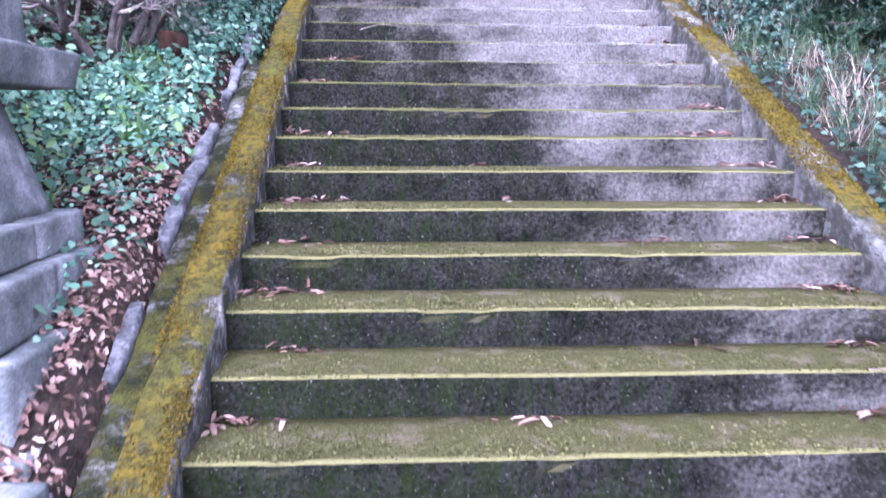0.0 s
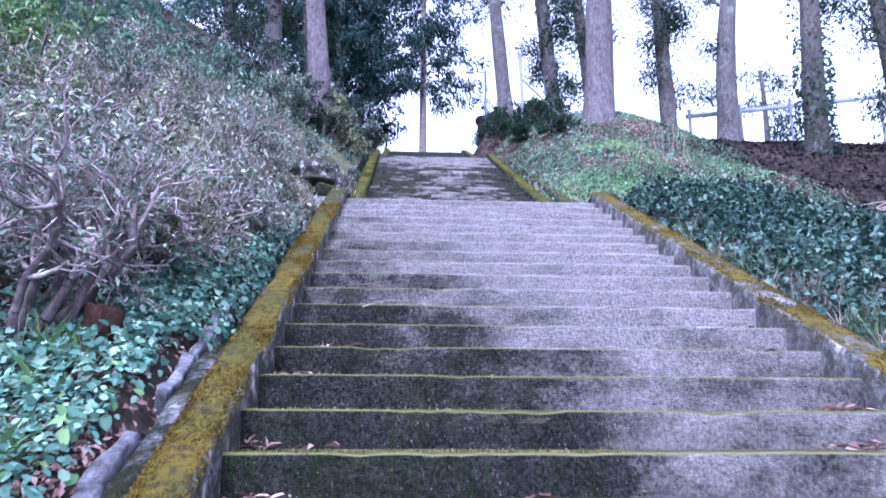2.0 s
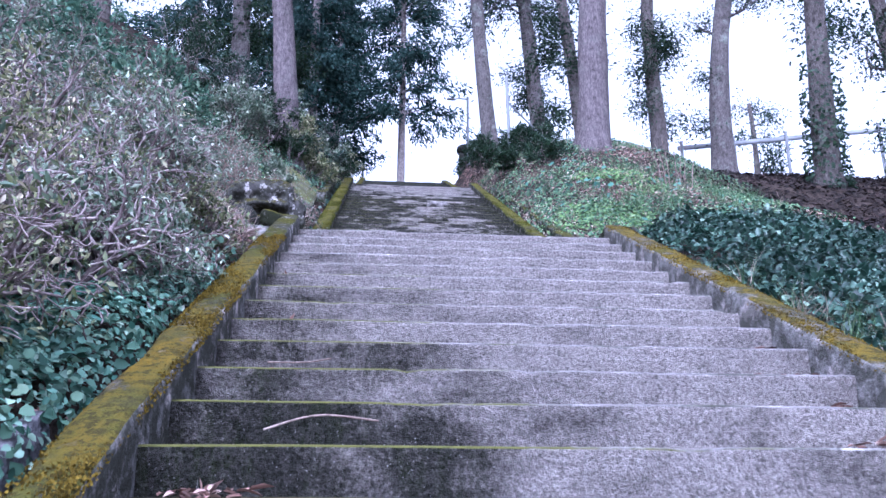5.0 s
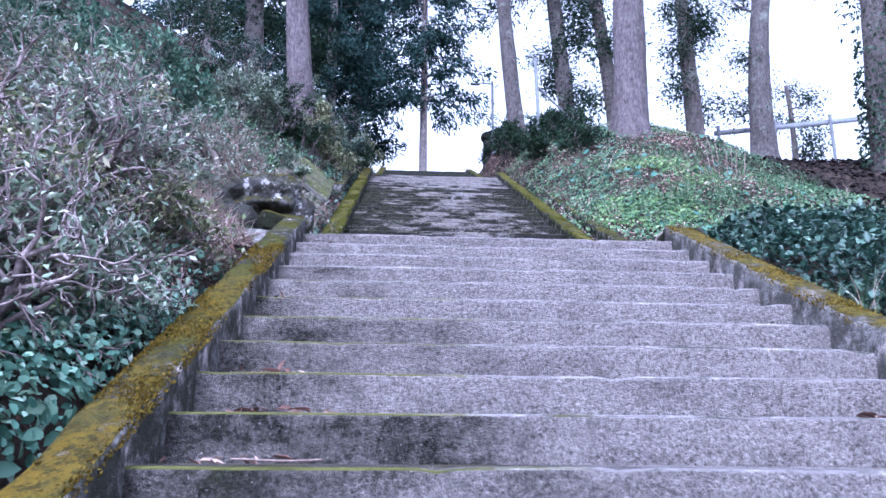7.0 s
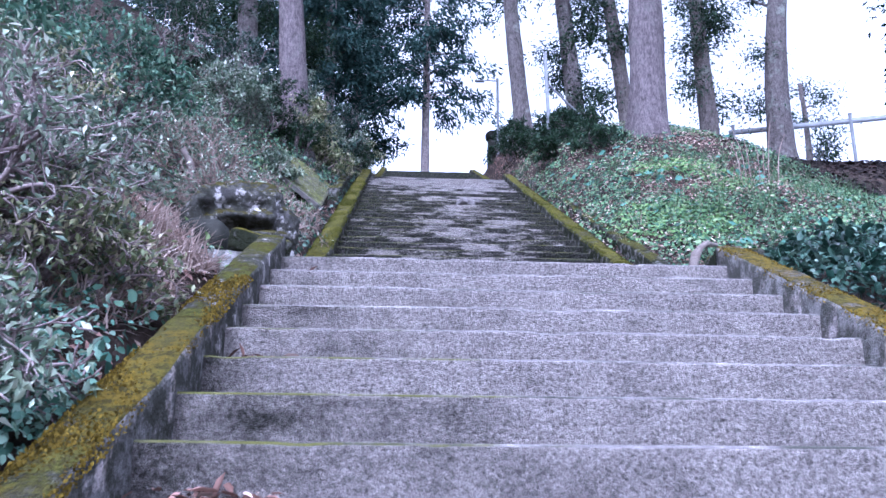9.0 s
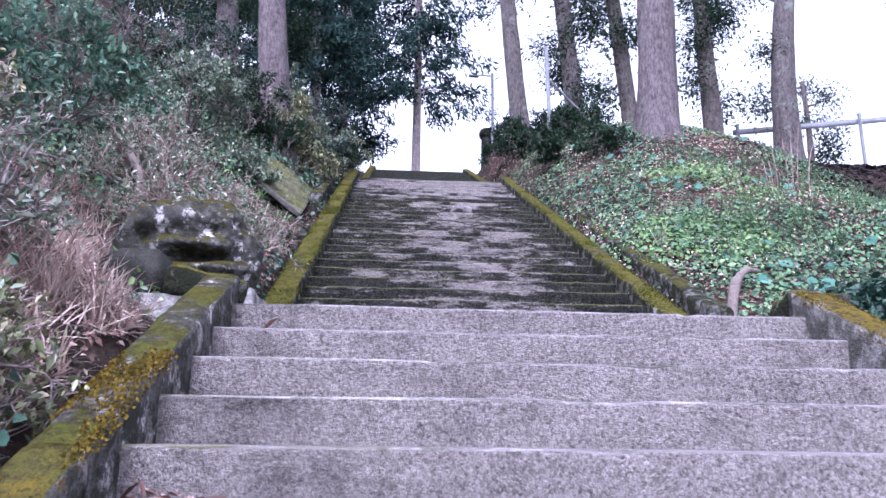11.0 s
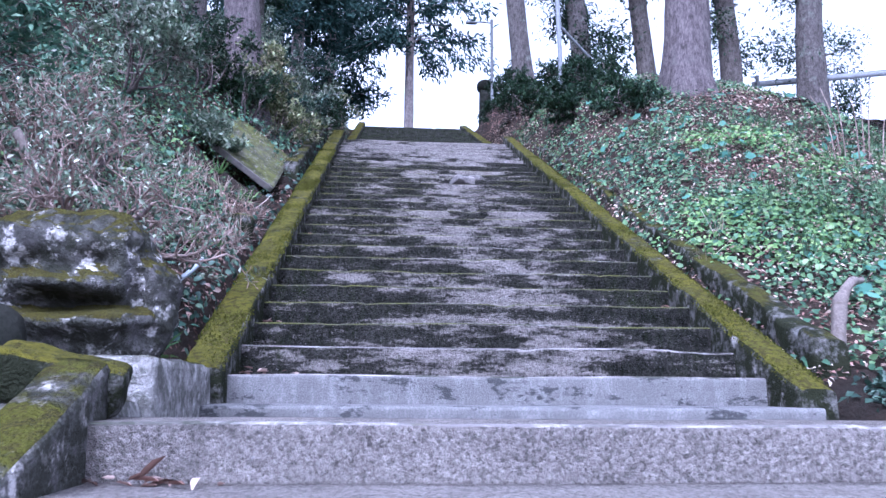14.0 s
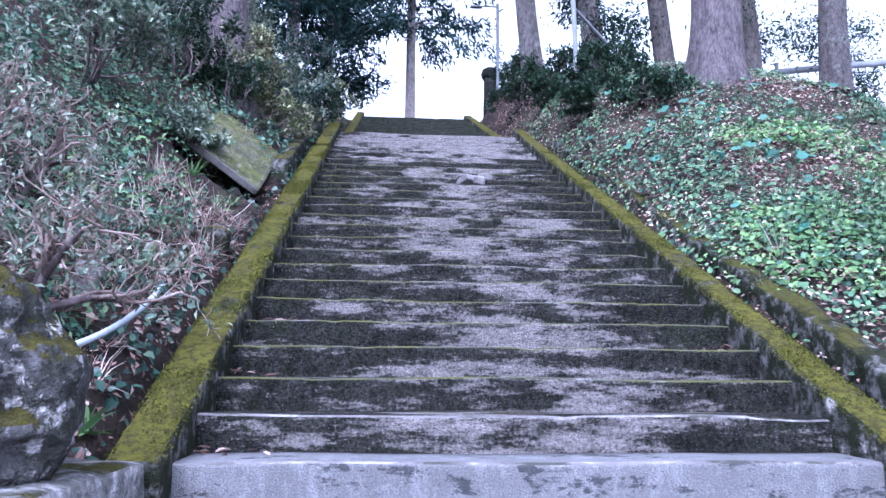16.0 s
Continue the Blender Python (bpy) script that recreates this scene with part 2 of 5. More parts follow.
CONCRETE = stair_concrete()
NOSING = nosing_concrete()
COPING = coping_moss("mossy_coping", -0.035, MOSS_Y, (0.52, 0.45, 0.42), 1.1, 5.0, 0.8, 0.57, 0.9)
COPING_EAST = coping_moss("mossy_coping_east", -0.05, MOSS_Y, (0.42, 0.37, 0.36), 1.25, 4.0, 0.65, 0.56, 0.5)
COPING_OLD = coping_moss("lichened_coping", -0.07, (0.075, 0.075, 0.014), (0.50, 0.46, 0.44), 0.75, 8.0, 0.75, 0.54, 0.8)
COPING_UP = coping_moss("mossy_coping_upper", 0.0, (0.125, 0.112, 0.016), (0.40, 0.37, 0.36), 0.85, 8.0, 1.0, 0.57)
CURB = coping_moss("lichened_curb", -0.12, (0.07, 0.07, 0.018), (0.34, 0.33, 0.34))
BOULDER = coping_moss("mossy_boulder", 0.03, (0.05, 0.036, 0.010), (0.62, 0.58, 0.56), 0.62, 8.0, 0.72, 0.55, 0.4)
PLINTH = coping_moss("lichened_plinth", -0.12, (0.06, 0.056, 0.016), (0.50, 0.47, 0.45), 1.9, 9.0, 0.62, 0.525)


def stained_cement():
    """Trowelled cement, pale on top, with black blots and drip marks."""
    n = Nodes("smooth_cement", 0.85, 0.12)
    col = n.mix(n.noise(2.0, 6, 0.7), (0.215, 0.203, 0.20), (0.12, 0.114, 0.114))
    col = n.mix(n.ramp(n.noise(9, 6, 0.75, (1, 1, 0.35)), 0.48, 0.66, 0.0, 0.6), col, (0.32, 0.305, 0.31))
    col = n.mix(n.ramp(n.noise(3.4, 7, 0.75, (1, 1, 2.2)), 0.555, 0.60, 0.0, 0.95), col, (0.03, 0.03, 0.032))
    col = n.mix(n.ramp(n.noise(130, 3, 0.7), 0.40, 0.62, 0.6, 0.0), col, (0.08, 0.078, 0.08))
    return n.done(col, n.math("ADD", n.noise(14, 6, 0.7), n.noise(120, 3)), 0.6, 0.012)


SMOOTH = stained_cement()
GRANITE = simple("weathered_granite", [(0.07, 0.085, 0.075), (0.20, 0.20, 0.205), (0.46, 0.45, 0.46)], 4.5, 0.5, 0.01, fine=80)
# colour lowered so stones under the slab carry the hollow's shade
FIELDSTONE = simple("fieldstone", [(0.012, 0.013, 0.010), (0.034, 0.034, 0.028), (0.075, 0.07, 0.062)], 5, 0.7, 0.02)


def slab_stone():
    """Dark stone with moss on its upper face and a pale, freshly worn edge."""
    n = Nodes("mossy_slab", 0.95, 0.08)
    col = n.mix(n.ramp(n.noise(7, 6, 0.7), 0.40, 0.60), (0.05, 0.05, 0.028), (0.11, 0.115, 0.035))
    col = n.mix(n.ramp(n.noise(18, 5, 0.75), 0.56, 0.64, 0.0, 0.8), col, (0.27, 0.25, 0.23))
    col = n.mix(n.ramp(n.facing_up(), 0.35, 0.65), n.mix(n.noise(20, 4), (0.34, 0.31, 0.29), (0.10, 0.09, 0.085)), col)
    return n.done(col, n.noise(40, 5, 0.75), 0.8, 0.02)


SLAB = slab_stone()
PALE = simple("pale_edging", [(0.03, 0.03, 0.03), (0.16, 0.152, 0.165), (0.36, 0.345, 0.365)], 11, 0.9, 0.02, fine=40)
PALE_LUMP = simple("broken_cement", [(0.10, 0.09, 0.088), (0.20, 0.18, 0.175), (0.30, 0.27, 0.26)], 8, 0.6, 0.015)
SOIL = simple("leaf_mould", [(0.018, 0.014, 0.012), (0.045, 0.032, 0.025), (0.10, 0.07, 0.055)], 1.4, 0.9, 0.04, fine=35)
BARK_GREY = bark_material("grey_bark", (0.18, 0.155, 0.15), (0.05, 0.043, 0.042))
BARK_PALE = bark_material("pale_bark", (0.21, 0.172, 0.175), (0.062, 0.051, 0.054), (0.16, 0.147, 0.14))
BARK_DARK = bark_material("dark_bark", (0.17, 0.145, 0.135), (0.05, 0.042, 0.04), (0.16, 0.18, 0.14))
BARK_CEDAR = bark_material("cedar_bark", (0.44, 0.37, 0.36), (0.17, 0.14, 0.135), (0.2, 0.18, 0.16))
TWIG = simple("grey_twigs", [(0.05, 0.038, 0.037), (0.28, 0.22, 0.215), (0.66, 0.55, 0.52)], 7, 0.3, 0.004)
STEM = simple("dark_stems", [(0.035, 0.026, 0.026), (0.12, 0.095, 0.092), (0.26, 0.21, 0.20)], 9, 0.5, 0.008, fine=45)
TWIG_PALE = simple("pale_twigs", [(0.10, 0.075, 0.065), (0.30, 0.22, 0.19), (0.48, 0.38, 0.34)], 6, 0.2, 0.003)
ROOT = simple("pale_root", [(0.10, 0.08, 0.07), (0.24, 0.20, 0.18)], 6, 0.5, 0.01)
STUMP_WOOD = simple("rotten_wood", [(0.02, 0.012, 0.01), (0.06, 0.03, 0.02), (0.12, 0.06, 0.04)], 9, 0.8, 0.03, stretch=(1, 1, 0.3))
METAL = simple("galvanised_steel", [(0.19, 0.195, 0.205), (0.29, 0.30, 0.315)], 4, 0.1, 0.003, rough=0.45)
HOSE = simple("grey_plastic", [(0.42, 0.46, 0.50), (0.55, 0.58, 0.62)], 6, 0.1, 0.002, rough=0.5)
IVY = leaf_material("ivy_leaf", [(0.0, (0.026, 0.066, 0.044)), (0.4, (0.075, 0.155, 0.105)), (0.8, (0.15, 0.255, 0.165)), (1.0, (0.26, 0.36, 0.24))])
WEED = leaf_material("weed_leaf", [(0.0, (0.06, 0.125, 0.05)), (0.5, (0.14, 0.25, 0.085)), (1.0, (0.30, 0.42, 0.16))])
BUTTERBUR = leaf_material("round_leaf", [(0.0, (0.05, 0.15, 0.11)), (1.0, (0.13, 0.27, 0.20))])
# the palest stops paint the sky's sheen on the leaves as colour
SHRUB_LEAF = leaf_material("shrub_leaf", [(0.0, (0.03, 0.055, 0.035)), (0.45, (0.15, 0.21, 0.135)), (0.8, (0.36, 0.43, 0.30)), (1.0, (0.66, 0.66, 0.55))], 0.35, 0.25, 0.5)
DARK_LEAF = leaf_material("evergreen_leaf", [(0.0, (0.014, 0.030, 0.018)), (0.6, (0.030, 0.058, 0.032)), (1.0, (0.06, 0.10, 0.05))], 0.4)
CEDAR_LEAF = leaf_material("cedar_spray", [(0.0, (0.018, 0.045, 0.040)), (0.6, (0.036, 0.082, 0.07)), (1.0, (0.085, 0.155, 0.13))], 0.6)
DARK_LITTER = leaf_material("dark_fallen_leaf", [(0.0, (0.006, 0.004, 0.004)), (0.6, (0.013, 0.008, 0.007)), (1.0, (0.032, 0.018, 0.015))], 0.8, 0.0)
LITTER = leaf_material("fallen_leaf", [(0.0, (0.05, 0.028, 0.022)), (0.4, (0.20, 0.11, 0.088)), (0.75, (0.40, 0.24, 0.20)), (1.0, (0.58, 0.44, 0.38))], 0.7, 0.1)
MOSS_LEAF = leaf_material("moss_tuft", [(0.0, (0.055, 0.040, 0.010)), (0.5, (0.135, 0.092, 0.013)), (1.0, (0.22, 0.155, 0.024))], 0.9, 0.2, 0.05)
MOSS_GREEN = leaf_material("green_moss_tuft", [(0.0, (0.04, 0.045, 0.01)), (0.5, (0.09, 0.09, 0.016)), (1.0, (0.16, 0.15, 0.03))], 0.9, 0.2, 0.05)
TREAD_MOSS = leaf_material("tread_moss", [(0.0, (0.05, 0.055, 0.018)), (0.5, (0.13, 0.122, 0.045)), (1.0, (0.25, 0.22, 0.10))], 0.9, 0.2, 0.05)
# lowest stops put the black shadowed gaps between leaves into the colour
HEDGE_LEAF = leaf_material("hedge_ivy_leaf", [(0.0, (0.008, 0.022, 0.015)), (0.5, (0.024, 0.062, 0.043)), (0.85, (0.08, 0.15, 0.105)), (1.0, (0.20, 0.28, 0.21))], 0.4, 0.2, 0.35)
OLIVE_LEAF = leaf_material("olive_shrub_leaf", [(0.0, (0.035, 0.05, 0.02)), (0.5, (0.17, 0.20, 0.085)), (0.8, (0.40, 0.41, 0.22)), (1.0, (0.66, 0.56, 0.40))], 0.35, 0.25, 0.5)
MOUND_LEAF = leaf_material("mound_leaf", [(0.0, (0.02, 0.05, 0.03)), (0.4, (0.08, 0.17, 0.095)), (0.8, (0.17, 0.28, 0.13)), (1.0, (0.29, 0.39, 0.20))], 0.5, 0.25, 0.25)
IVY_LIGHT = leaf_material("pale_ivy_leaf", [(0.0, (0.05, 0.135, 0.095)), (0.5, (0.18, 0.35, 0.25)), (1.0, (0.44, 0.58, 0.44))], 0.4, 0.3, 0.4)
DRY_FROND = leaf_material("dry_frond", [(0.0, (0.20, 0.14, 0.115)), (0.5, (0.46, 0.34, 0.285)), (1.0, (0.72, 0.60, 0.53))], 0.7, 0.2)
STRAW = leaf_material("dry_grass", [(0.0, (0.24, 0.17, 0.135)), (0.6, (0.50, 0.40, 0.32)), (1.0, (0.68, 0.58, 0.50))], 0.7, 0.2)
GRASS = leaf_material("green_grass", [(0.0, (0.05, 0.095, 0.045)), (0.6, (0.11, 0.19, 0.09)), (1.0, (0.26, 0.33, 0.19))], 0.6, 0.2)


# ---- mesh helpers ----
def arrays(name, verts, faces, mat, parent=None, label="", smooth=False):
    """One mesh object out of vertex and face arrays; every face has as many corners as the others."""
    verts = np.asarray(verts, dtype=np.float32)
    faces = np.asarray(faces, dtype=np.int32)
    me = bpy.data.meshes.new(name)
    k = faces.shape[1]
    me.vertices.add(len(verts))
    me.vertices.foreach_set("co", verts.ravel())
    me.loops.add(faces.size)
    me.loops.foreach_set("vertex_index", faces.ravel())
    me.polygons.add(len(faces))
    me.polygons.foreach_set("loop_start", np.arange(0, faces.size, k, dtype=np.int32))
    me.update(calc_edges=True)
    me.validate()
    if smooth:
        me.polygons.foreach_set("use_smooth", np.ones(len(me.polygons), dtype=bool))
    me.materials.append(mat)
    ob = new(name, me)
    if parent:
        ob.parent = parent
    return tagged(ob, label) if label else ob


def part(name, bm, mat, parent=None, label="", smooth=False):
    me = bpy.data.meshes.new(name)
    bm.to_mesh(me)
    bm.free()
    for p in me.polygons:
        p.use_smooth = smooth
    me.materials.append(mat)
    ob = new(name, me)
    if parent:
        ob.parent = parent
    return tagged(ob, label) if label else ob


def empty(name, place, label, category, group="", kind=""):
    ob = new(name)
    ob.location = place
    ob.empty_display_size = 0.1
    return tagged(ob, label, category, group, kind)


def unit(v):
    return v / np.maximum(np.linalg.norm(v, axis=-1, keepdims=True), 1e-9)


def vnoise(p, scale, octaves=3):
    """Smooth value noise for arrays of points, about -1 to 1."""
    out = np.zeros(len(p))
    amp = 1.0
    p = np.asarray(p, dtype=float) * scale
    for o in range(octaves):
        q = np.floor(p).astype(np.int64)
        f = p - q
        f = f * f * (3 - 2 * f)
        tot = np.zeros(len(p))
        for dx in (0, 1):
            for dy in (0, 1):
                for dz in (0, 1):
                    h = (q[:, 0] + dx) * 374761393 + (q[:, 1] + dy) * 668265263 + (q[:, 2] + dz) * 2147483647 + o * 974711
                    h = (h ^ (h >> 13)) * 1274126177
                    h = ((h ^ (h >> 16)) & 0xFFFF) / 32767.5 - 1
                    w = (f[:, 0] if dx else 1 - f[:, 0]) * (f[:, 1] if dy else 1 - f[:, 1]) * (f[:, 2] if dz else 1 - f[:, 2])
                    tot += w * h
        out += amp * tot
        amp *= 0.5
        p = p * 2.03 + 7.1
    return out / 1.75


LEAF_4 = (np.array([(0, 0, 0), (0.45, 0.5, 0.12), (1, 0, -0.05), (0.45, -0.5, 0.12)]), np.array([(0, 3, 2), (0, 2, 1)]))
LEAF_6 = (np.array([(0, 0, 0), (0.18, 0.42, 0.08), (0.62, 0.42, 0.06), (1, 0, -0.12), (0.62, -0.42, 0.06), (0.18, -0.42, 0.08)]),
          np.array([(0, 5, 3), (5, 4, 3), (0, 3, 1), (1, 3, 2)]))
_a = np.linspace(0.35, 2 * math.pi - 0.35, 8)
LEAF_ROUND = (np.vstack([[(0.42, 0, -0.06)], np.stack([0.5 - 0.5 * np.cos(_a), 0.5 * np.sin(_a), 0.05 * np.cos(3 * _a)], 1)]),
              np.array([(0, i + 1, i) for i in range(1, 8)] + [(0, 1, 8)]))
BLADE = (np.array([(0, 0.5, 0), (0, -0.5, 0), (0.55, 0.35, 0.0), (0.55, -0.35, 0.0), (1, 0, -0.18)]), np.array([(0, 1, 3), (0, 3, 2), (2, 3, 4)]))


def leaf_arrays(at, along, up, length, width, shape=LEAF_4):
    """Leaves at points: `along` is the way each one points, `up` roughly its upper side."""
    at = np.asarray(at, dtype=float)
    n = len(at)
    a = unit(np.asarray(along, dtype=float))
    b = unit(np.cross(np.asarray(up, dtype=float), a))
    c = np.cross(a, b)
    tv, tf = shape
    L = np.broadcast_to(length, (n,))[:, None, None]
    W = np.broadcast_to(width, (n,))[:, None, None]
    v = at[:, None] + a[:, None] * tv[None, :, 0:1] * L + b[:, None] * tv[None, :, 1:2] * W + c[:, None] * tv[None, :, 2:3] * L
    f = tf[None] + (np.arange(n) * len(tv))[:, None, None]
    return v.reshape(-1, 3), f.reshape(-1, 3)


def tube_arrays(p0, p1, r0, r1, sides=4):
    """Tapered open prisms between pairs of points."""
    p0, p1 = np.asarray(p0, float), np.asarray(p1, float)
    n = len(p0)
    d = unit(p1 - p0)
    ref = np.where(np.abs(d[:, 2:3]) < 0.9, np.array([[0, 0, 1.0]]), np.array([[1.0, 0, 0]]))
    u = unit(np.cross(d, ref))
    w = np.cross(d, u)
    ang = np.arange(sides) * 2 * math.pi / sides
    ring = np.cos(ang)[None, :, None] * u[:, None] + np.sin(ang)[None, :, None] * w[:, None]
    r0 = np.broadcast_to(r0, (n,))[:, None, None]
    r1 = np.broadcast_to(r1, (n,))[:, None, None]
    v = np.concatenate([p0[:, None] + ring * r0, p1[:, None] + ring * r1], 1)
    i = np.arange(sides)
    j = (i + 1) % sides
    f = np.stack([i, i + sides, j + sides, j], 1)[None] + (np.arange(n) * 2 * sides)[:, None, None]
    return v.reshape(-1, 3), f.reshape(-1, 4)


def pipe(points, radii, sides=10):
    """One smooth closed-ended tube along a line of points."""
    p = np.asarray(points, float)
    r = np.broadcast_to(radii, (len(p),))
    t = unit(np.gradient(p, axis=0))
    ref = np.array([1.0, 0.02, 0.03])
    u = unit(np.cross(t, ref))
    w = np.cross(t, u)
    ang = np.arange(sides) * 2 * math.pi / sides
    v = p[:, None] + (np.cos(ang)[None, :, None] * u[:, None] + np.sin(ang)[None, :, None] * w[:, None]) * r[:, None, None]
    f = [(i * sides + k, i * sides + (k + 1) % sides, (i + 1) * sides + (k + 1) % sides, (i + 1) * sides + k) for i in range(len(p) - 1) for k in range(sides)]
    return v.reshape(-1, 3), np.array(f)


def rough_block(size, cuts=6, wear=0.02, round_off=0.08, seed=0.0):
    """A block with worn, uneven edges: a box that is cut up, rounded and roughened."""
    bm = bmesh.new()
    bmesh.ops.create_cube(bm, size=1.0)
    bmesh.ops.subdivide_edges(bm, edges=bm.edges[:], cuts=cuts, use_grid_fill=True)
    half = np.array(size) / 2
    co = np.array([v.co[:] for v in bm.verts]) * 2 * half
    inner = np.maximum(half - round_off, 0.0)
    core = np.clip(co, -inner, inner)
    off = co - core
    length = np.linalg.norm(off, axis=1, keepdims=True)
    co = core + np.where(length > 1e-6, off / np.maximum(length, 1e-6) * np.minimum(length, round_off), off)
    nrm = unit(co / half)
    co += nrm * (vnoise(co + seed, 3.0 / max(size), 4) * wear)[:, None]
    for v, c in zip(bm.verts, co):
        v.co = c
    return bm


# ---- lie of the land ----
FIRST_Y, GOING, RISE, FIRST_N = 2.54, 0.366, 0.178, 23
UP_Y, UP_Z, UP_GOING, UP_RISE, UP_N = 12.57, 4.292, 0.362, 0.1755, 27
TOP_Y, TOP_Z, TOP_GOING, TOP_RISE, TOP_N = 23.0, 9.02, 0.385, 0.168, 17
HALF = 1.525
END_Z = TOP_Z + (TOP_N - 1) * TOP_RISE


def stair_line(y):
    return np.interp(y, [-500, 2.2, 10.6, 12.2, 22.0, 22.9, 29.4, 900], [0, 0, 4.05, 4.10, 8.86, 8.90, END_Z, END_Z])


def smooth01(v, a, b):
    t = np.clip((np.asarray(v, float) - a) / (b - a), 0, 1)
    return t * t * (3 - 2 * t)


def land(x, y):
    """Height of the ground beside the stairs."""
    x, y = np.asarray(x, float), np.asarray(y, float)
    s = stair_line(y)
    near = np.exp(-((y - 11.4) / 1.1) ** 2)
    dl = np.maximum(-(x + 1.95), 0)
    dr = np.maximum(x - 1.8, 0)
    rise_l = smooth01(y, -6, 3)
    left = (0.02 + 0.10 * smooth01(y, 5, 2)) + (0.62 + 0.3 * smooth01(y, 14, 19)) * (np.minimum(dl, 2.5) + 0.68 * np.clip(dl - 2.5, 0, 4)) * rise_l - 1.1 * np.exp(-((x + 2.52) / 0.44) ** 2 - ((y - 17.6) / 0.6) ** 2) - 0.12 * near * np.exp(-dl / 0.6) - 0.32 * smooth01(dl, 0.0, 0.75) * smooth01(y, 10.5, 8.0) * smooth01(y, 2.0, 4.0)
    hump = 0.05 + 0.10 * smooth01(y, 11, 13) + 0.55 * smooth01(y, 13, 15.5) + 0.75 * smooth01(y, 15.5, 20) + 0.2 * smooth01(y, 20, 25)
    right = hump * (1 - np.exp(-dr / 0.8)) - 0.25 * smooth01(dr, 1.0, 4.0) * smooth01(y, 14, 11) * smooth01(y, 0, 4) - 0.85 * smooth01(dr, 3.0, 6.0) * smooth01(y, 13, 18)
    side = np.where(x < 0, left, right)
    p = np.stack([x.ravel(), y.ravel(), np.zeros(x.size)], 1)
    bumps = (vnoise(p, 0.9, 3) * 0.10 + vnoise(p, 4.0, 2) * 0.025).reshape(x.shape)
    out = smooth01(np.abs(x + 0.08), 1.68, 1.86)
    far = smooth01(np.maximum(np.abs(x), np.abs(y)), 40, 70)
    inside = np.where(y < 2.3, -0.02, s - 0.5)
    inside = inside + (s - 0.03 - inside) * smooth01(y, 28.9, 29.3)
    return out * (s + side * (1 - far) + bumps * (1 - 0.8 * far)) + (1 - out) * inside


def ground():
    xs = np.concatenate([[-500, -250, -120, -70, -45, -30, -22, -17, -14, -12, -10.5, -9.2, -8.2], np.arange(-7.4, 7.4, 0.125), np.arange(7.6, 15, 0.35), [16, 18, 21, 26, 34, 46, 70, 120, 250, 500]])
    ys = np.concatenate([[-500, -250, -120, -70, -40, -20, -12, -8, -5, -3, -2, -1.2], np.arange(-0.6, 24, 0.125), np.arange(24.2, 33, 0.3), [34, 36, 40, 46, 56, 75, 120, 250, 500]])
    gx, gy = np.meshgrid(xs, ys)
    v = np.stack([gx, gy, land(gx, gy)], -1).reshape(-1, 3)
    nx, ny = len(xs), len(ys)
    i = (np.arange(ny - 1)[:, None] * nx + np.arange(nx - 1)[None]).ravel()
    ob = arrays("ground", v, np.stack([i, i + 1, i + nx + 1, i + nx], 1), SOIL, smooth=True)
    tagged(ob, "dark leaf-mould hillside with fallen leaves beside the stairs", "ground", kind="structure")


ground()


def land_normal(x, y):
    e = 0.1
    nx = land(x - e, y) - land(x + e, y)
    ny = land(x, y - e) - land(x, y + e)
    return unit(np.stack([nx, ny, np.full_like(nx, 2 * e)], 1))


# ---- stairs ----
def step_mesh(rise, going, half, seed, wear=0.008):
    """A cast step: riser, rubbed nosing, tread. The nosing's front edge lies at the origin's y and z."""
    n = 56
    xs = np.linspace(-half, half, n)
    prof = np.array([(0.012, -rise - 0.03), (0.006, -rise * 0.66), (0.004, -rise * 0.33), (0.0, -0.022), (0.002, -0.009), (0.010, -0.002), (0.024, 0.0), (going * 0.4, 0.002), (going * 0.75, 0.004), (going + 0.03, 0.004), (going + 0.03, -rise - 0.03)])
    m = len(prof)
    v = np.zeros((n, m, 3))
    v[:, :, 0] = xs[:, None]
    v[:, :, 1:] = prof[None]
    flat = v.reshape(-1, 3)
    q = flat + np.array([0, 0, seed * 3.7])
    chip = vnoise(np.stack([flat[:, 0], np.full(len(flat), seed * 5.1), np.zeros(len(flat))], 1), 5.0, 4)
    v[:, :, 1] += (vnoise(q, 1.3, 2) * wear).reshape(n, m)
    v[:, :, 2] += (vnoise(q + 31, 1.1, 2) * wear * 0.8).reshape(n, m)
    edge = np.zeros(m)
    edge[3:7] = 1.0
    lost = np.maximum(chip.reshape(n, m) - 0.25, 0) * 0.05
    v[:, :, 1] += lost * edge
    v[:, :, 2] -= lost * edge * 0.7
    i = (np.arange(n - 1)[:, None] * m + np.arange(m - 1)[None])
    f = np.stack([i, i + m, i + m + 1, i + 1], -1)
    nos = np.zeros((n - 1, m - 1), dtype=np.int32)
    nos[:, 4:6] = 1
    return v.reshape(-1, 3), f.reshape(-1, 4), nos.ravel()


def flight(name, label, y0, z0, going, rise, count, half, mat, edge, wear=0.008):
    root = empty(name, (0, y0, z0), label, "stairs", kind="structure")
    for k in range(count):
        v, f, nos = step_mesh(rise, going, half, k + y0, wear)
        ob = arrays("step", v, f, mat, root, smooth=False)
        ob.data.materials.append(edge)
        ob.data.polygons.foreach_set("material_index", nos)
        ob.location = (0, k * going, k * rise)
        ob.rotation_euler[0] = radians(rng.normal(0, 0.15))
    return root


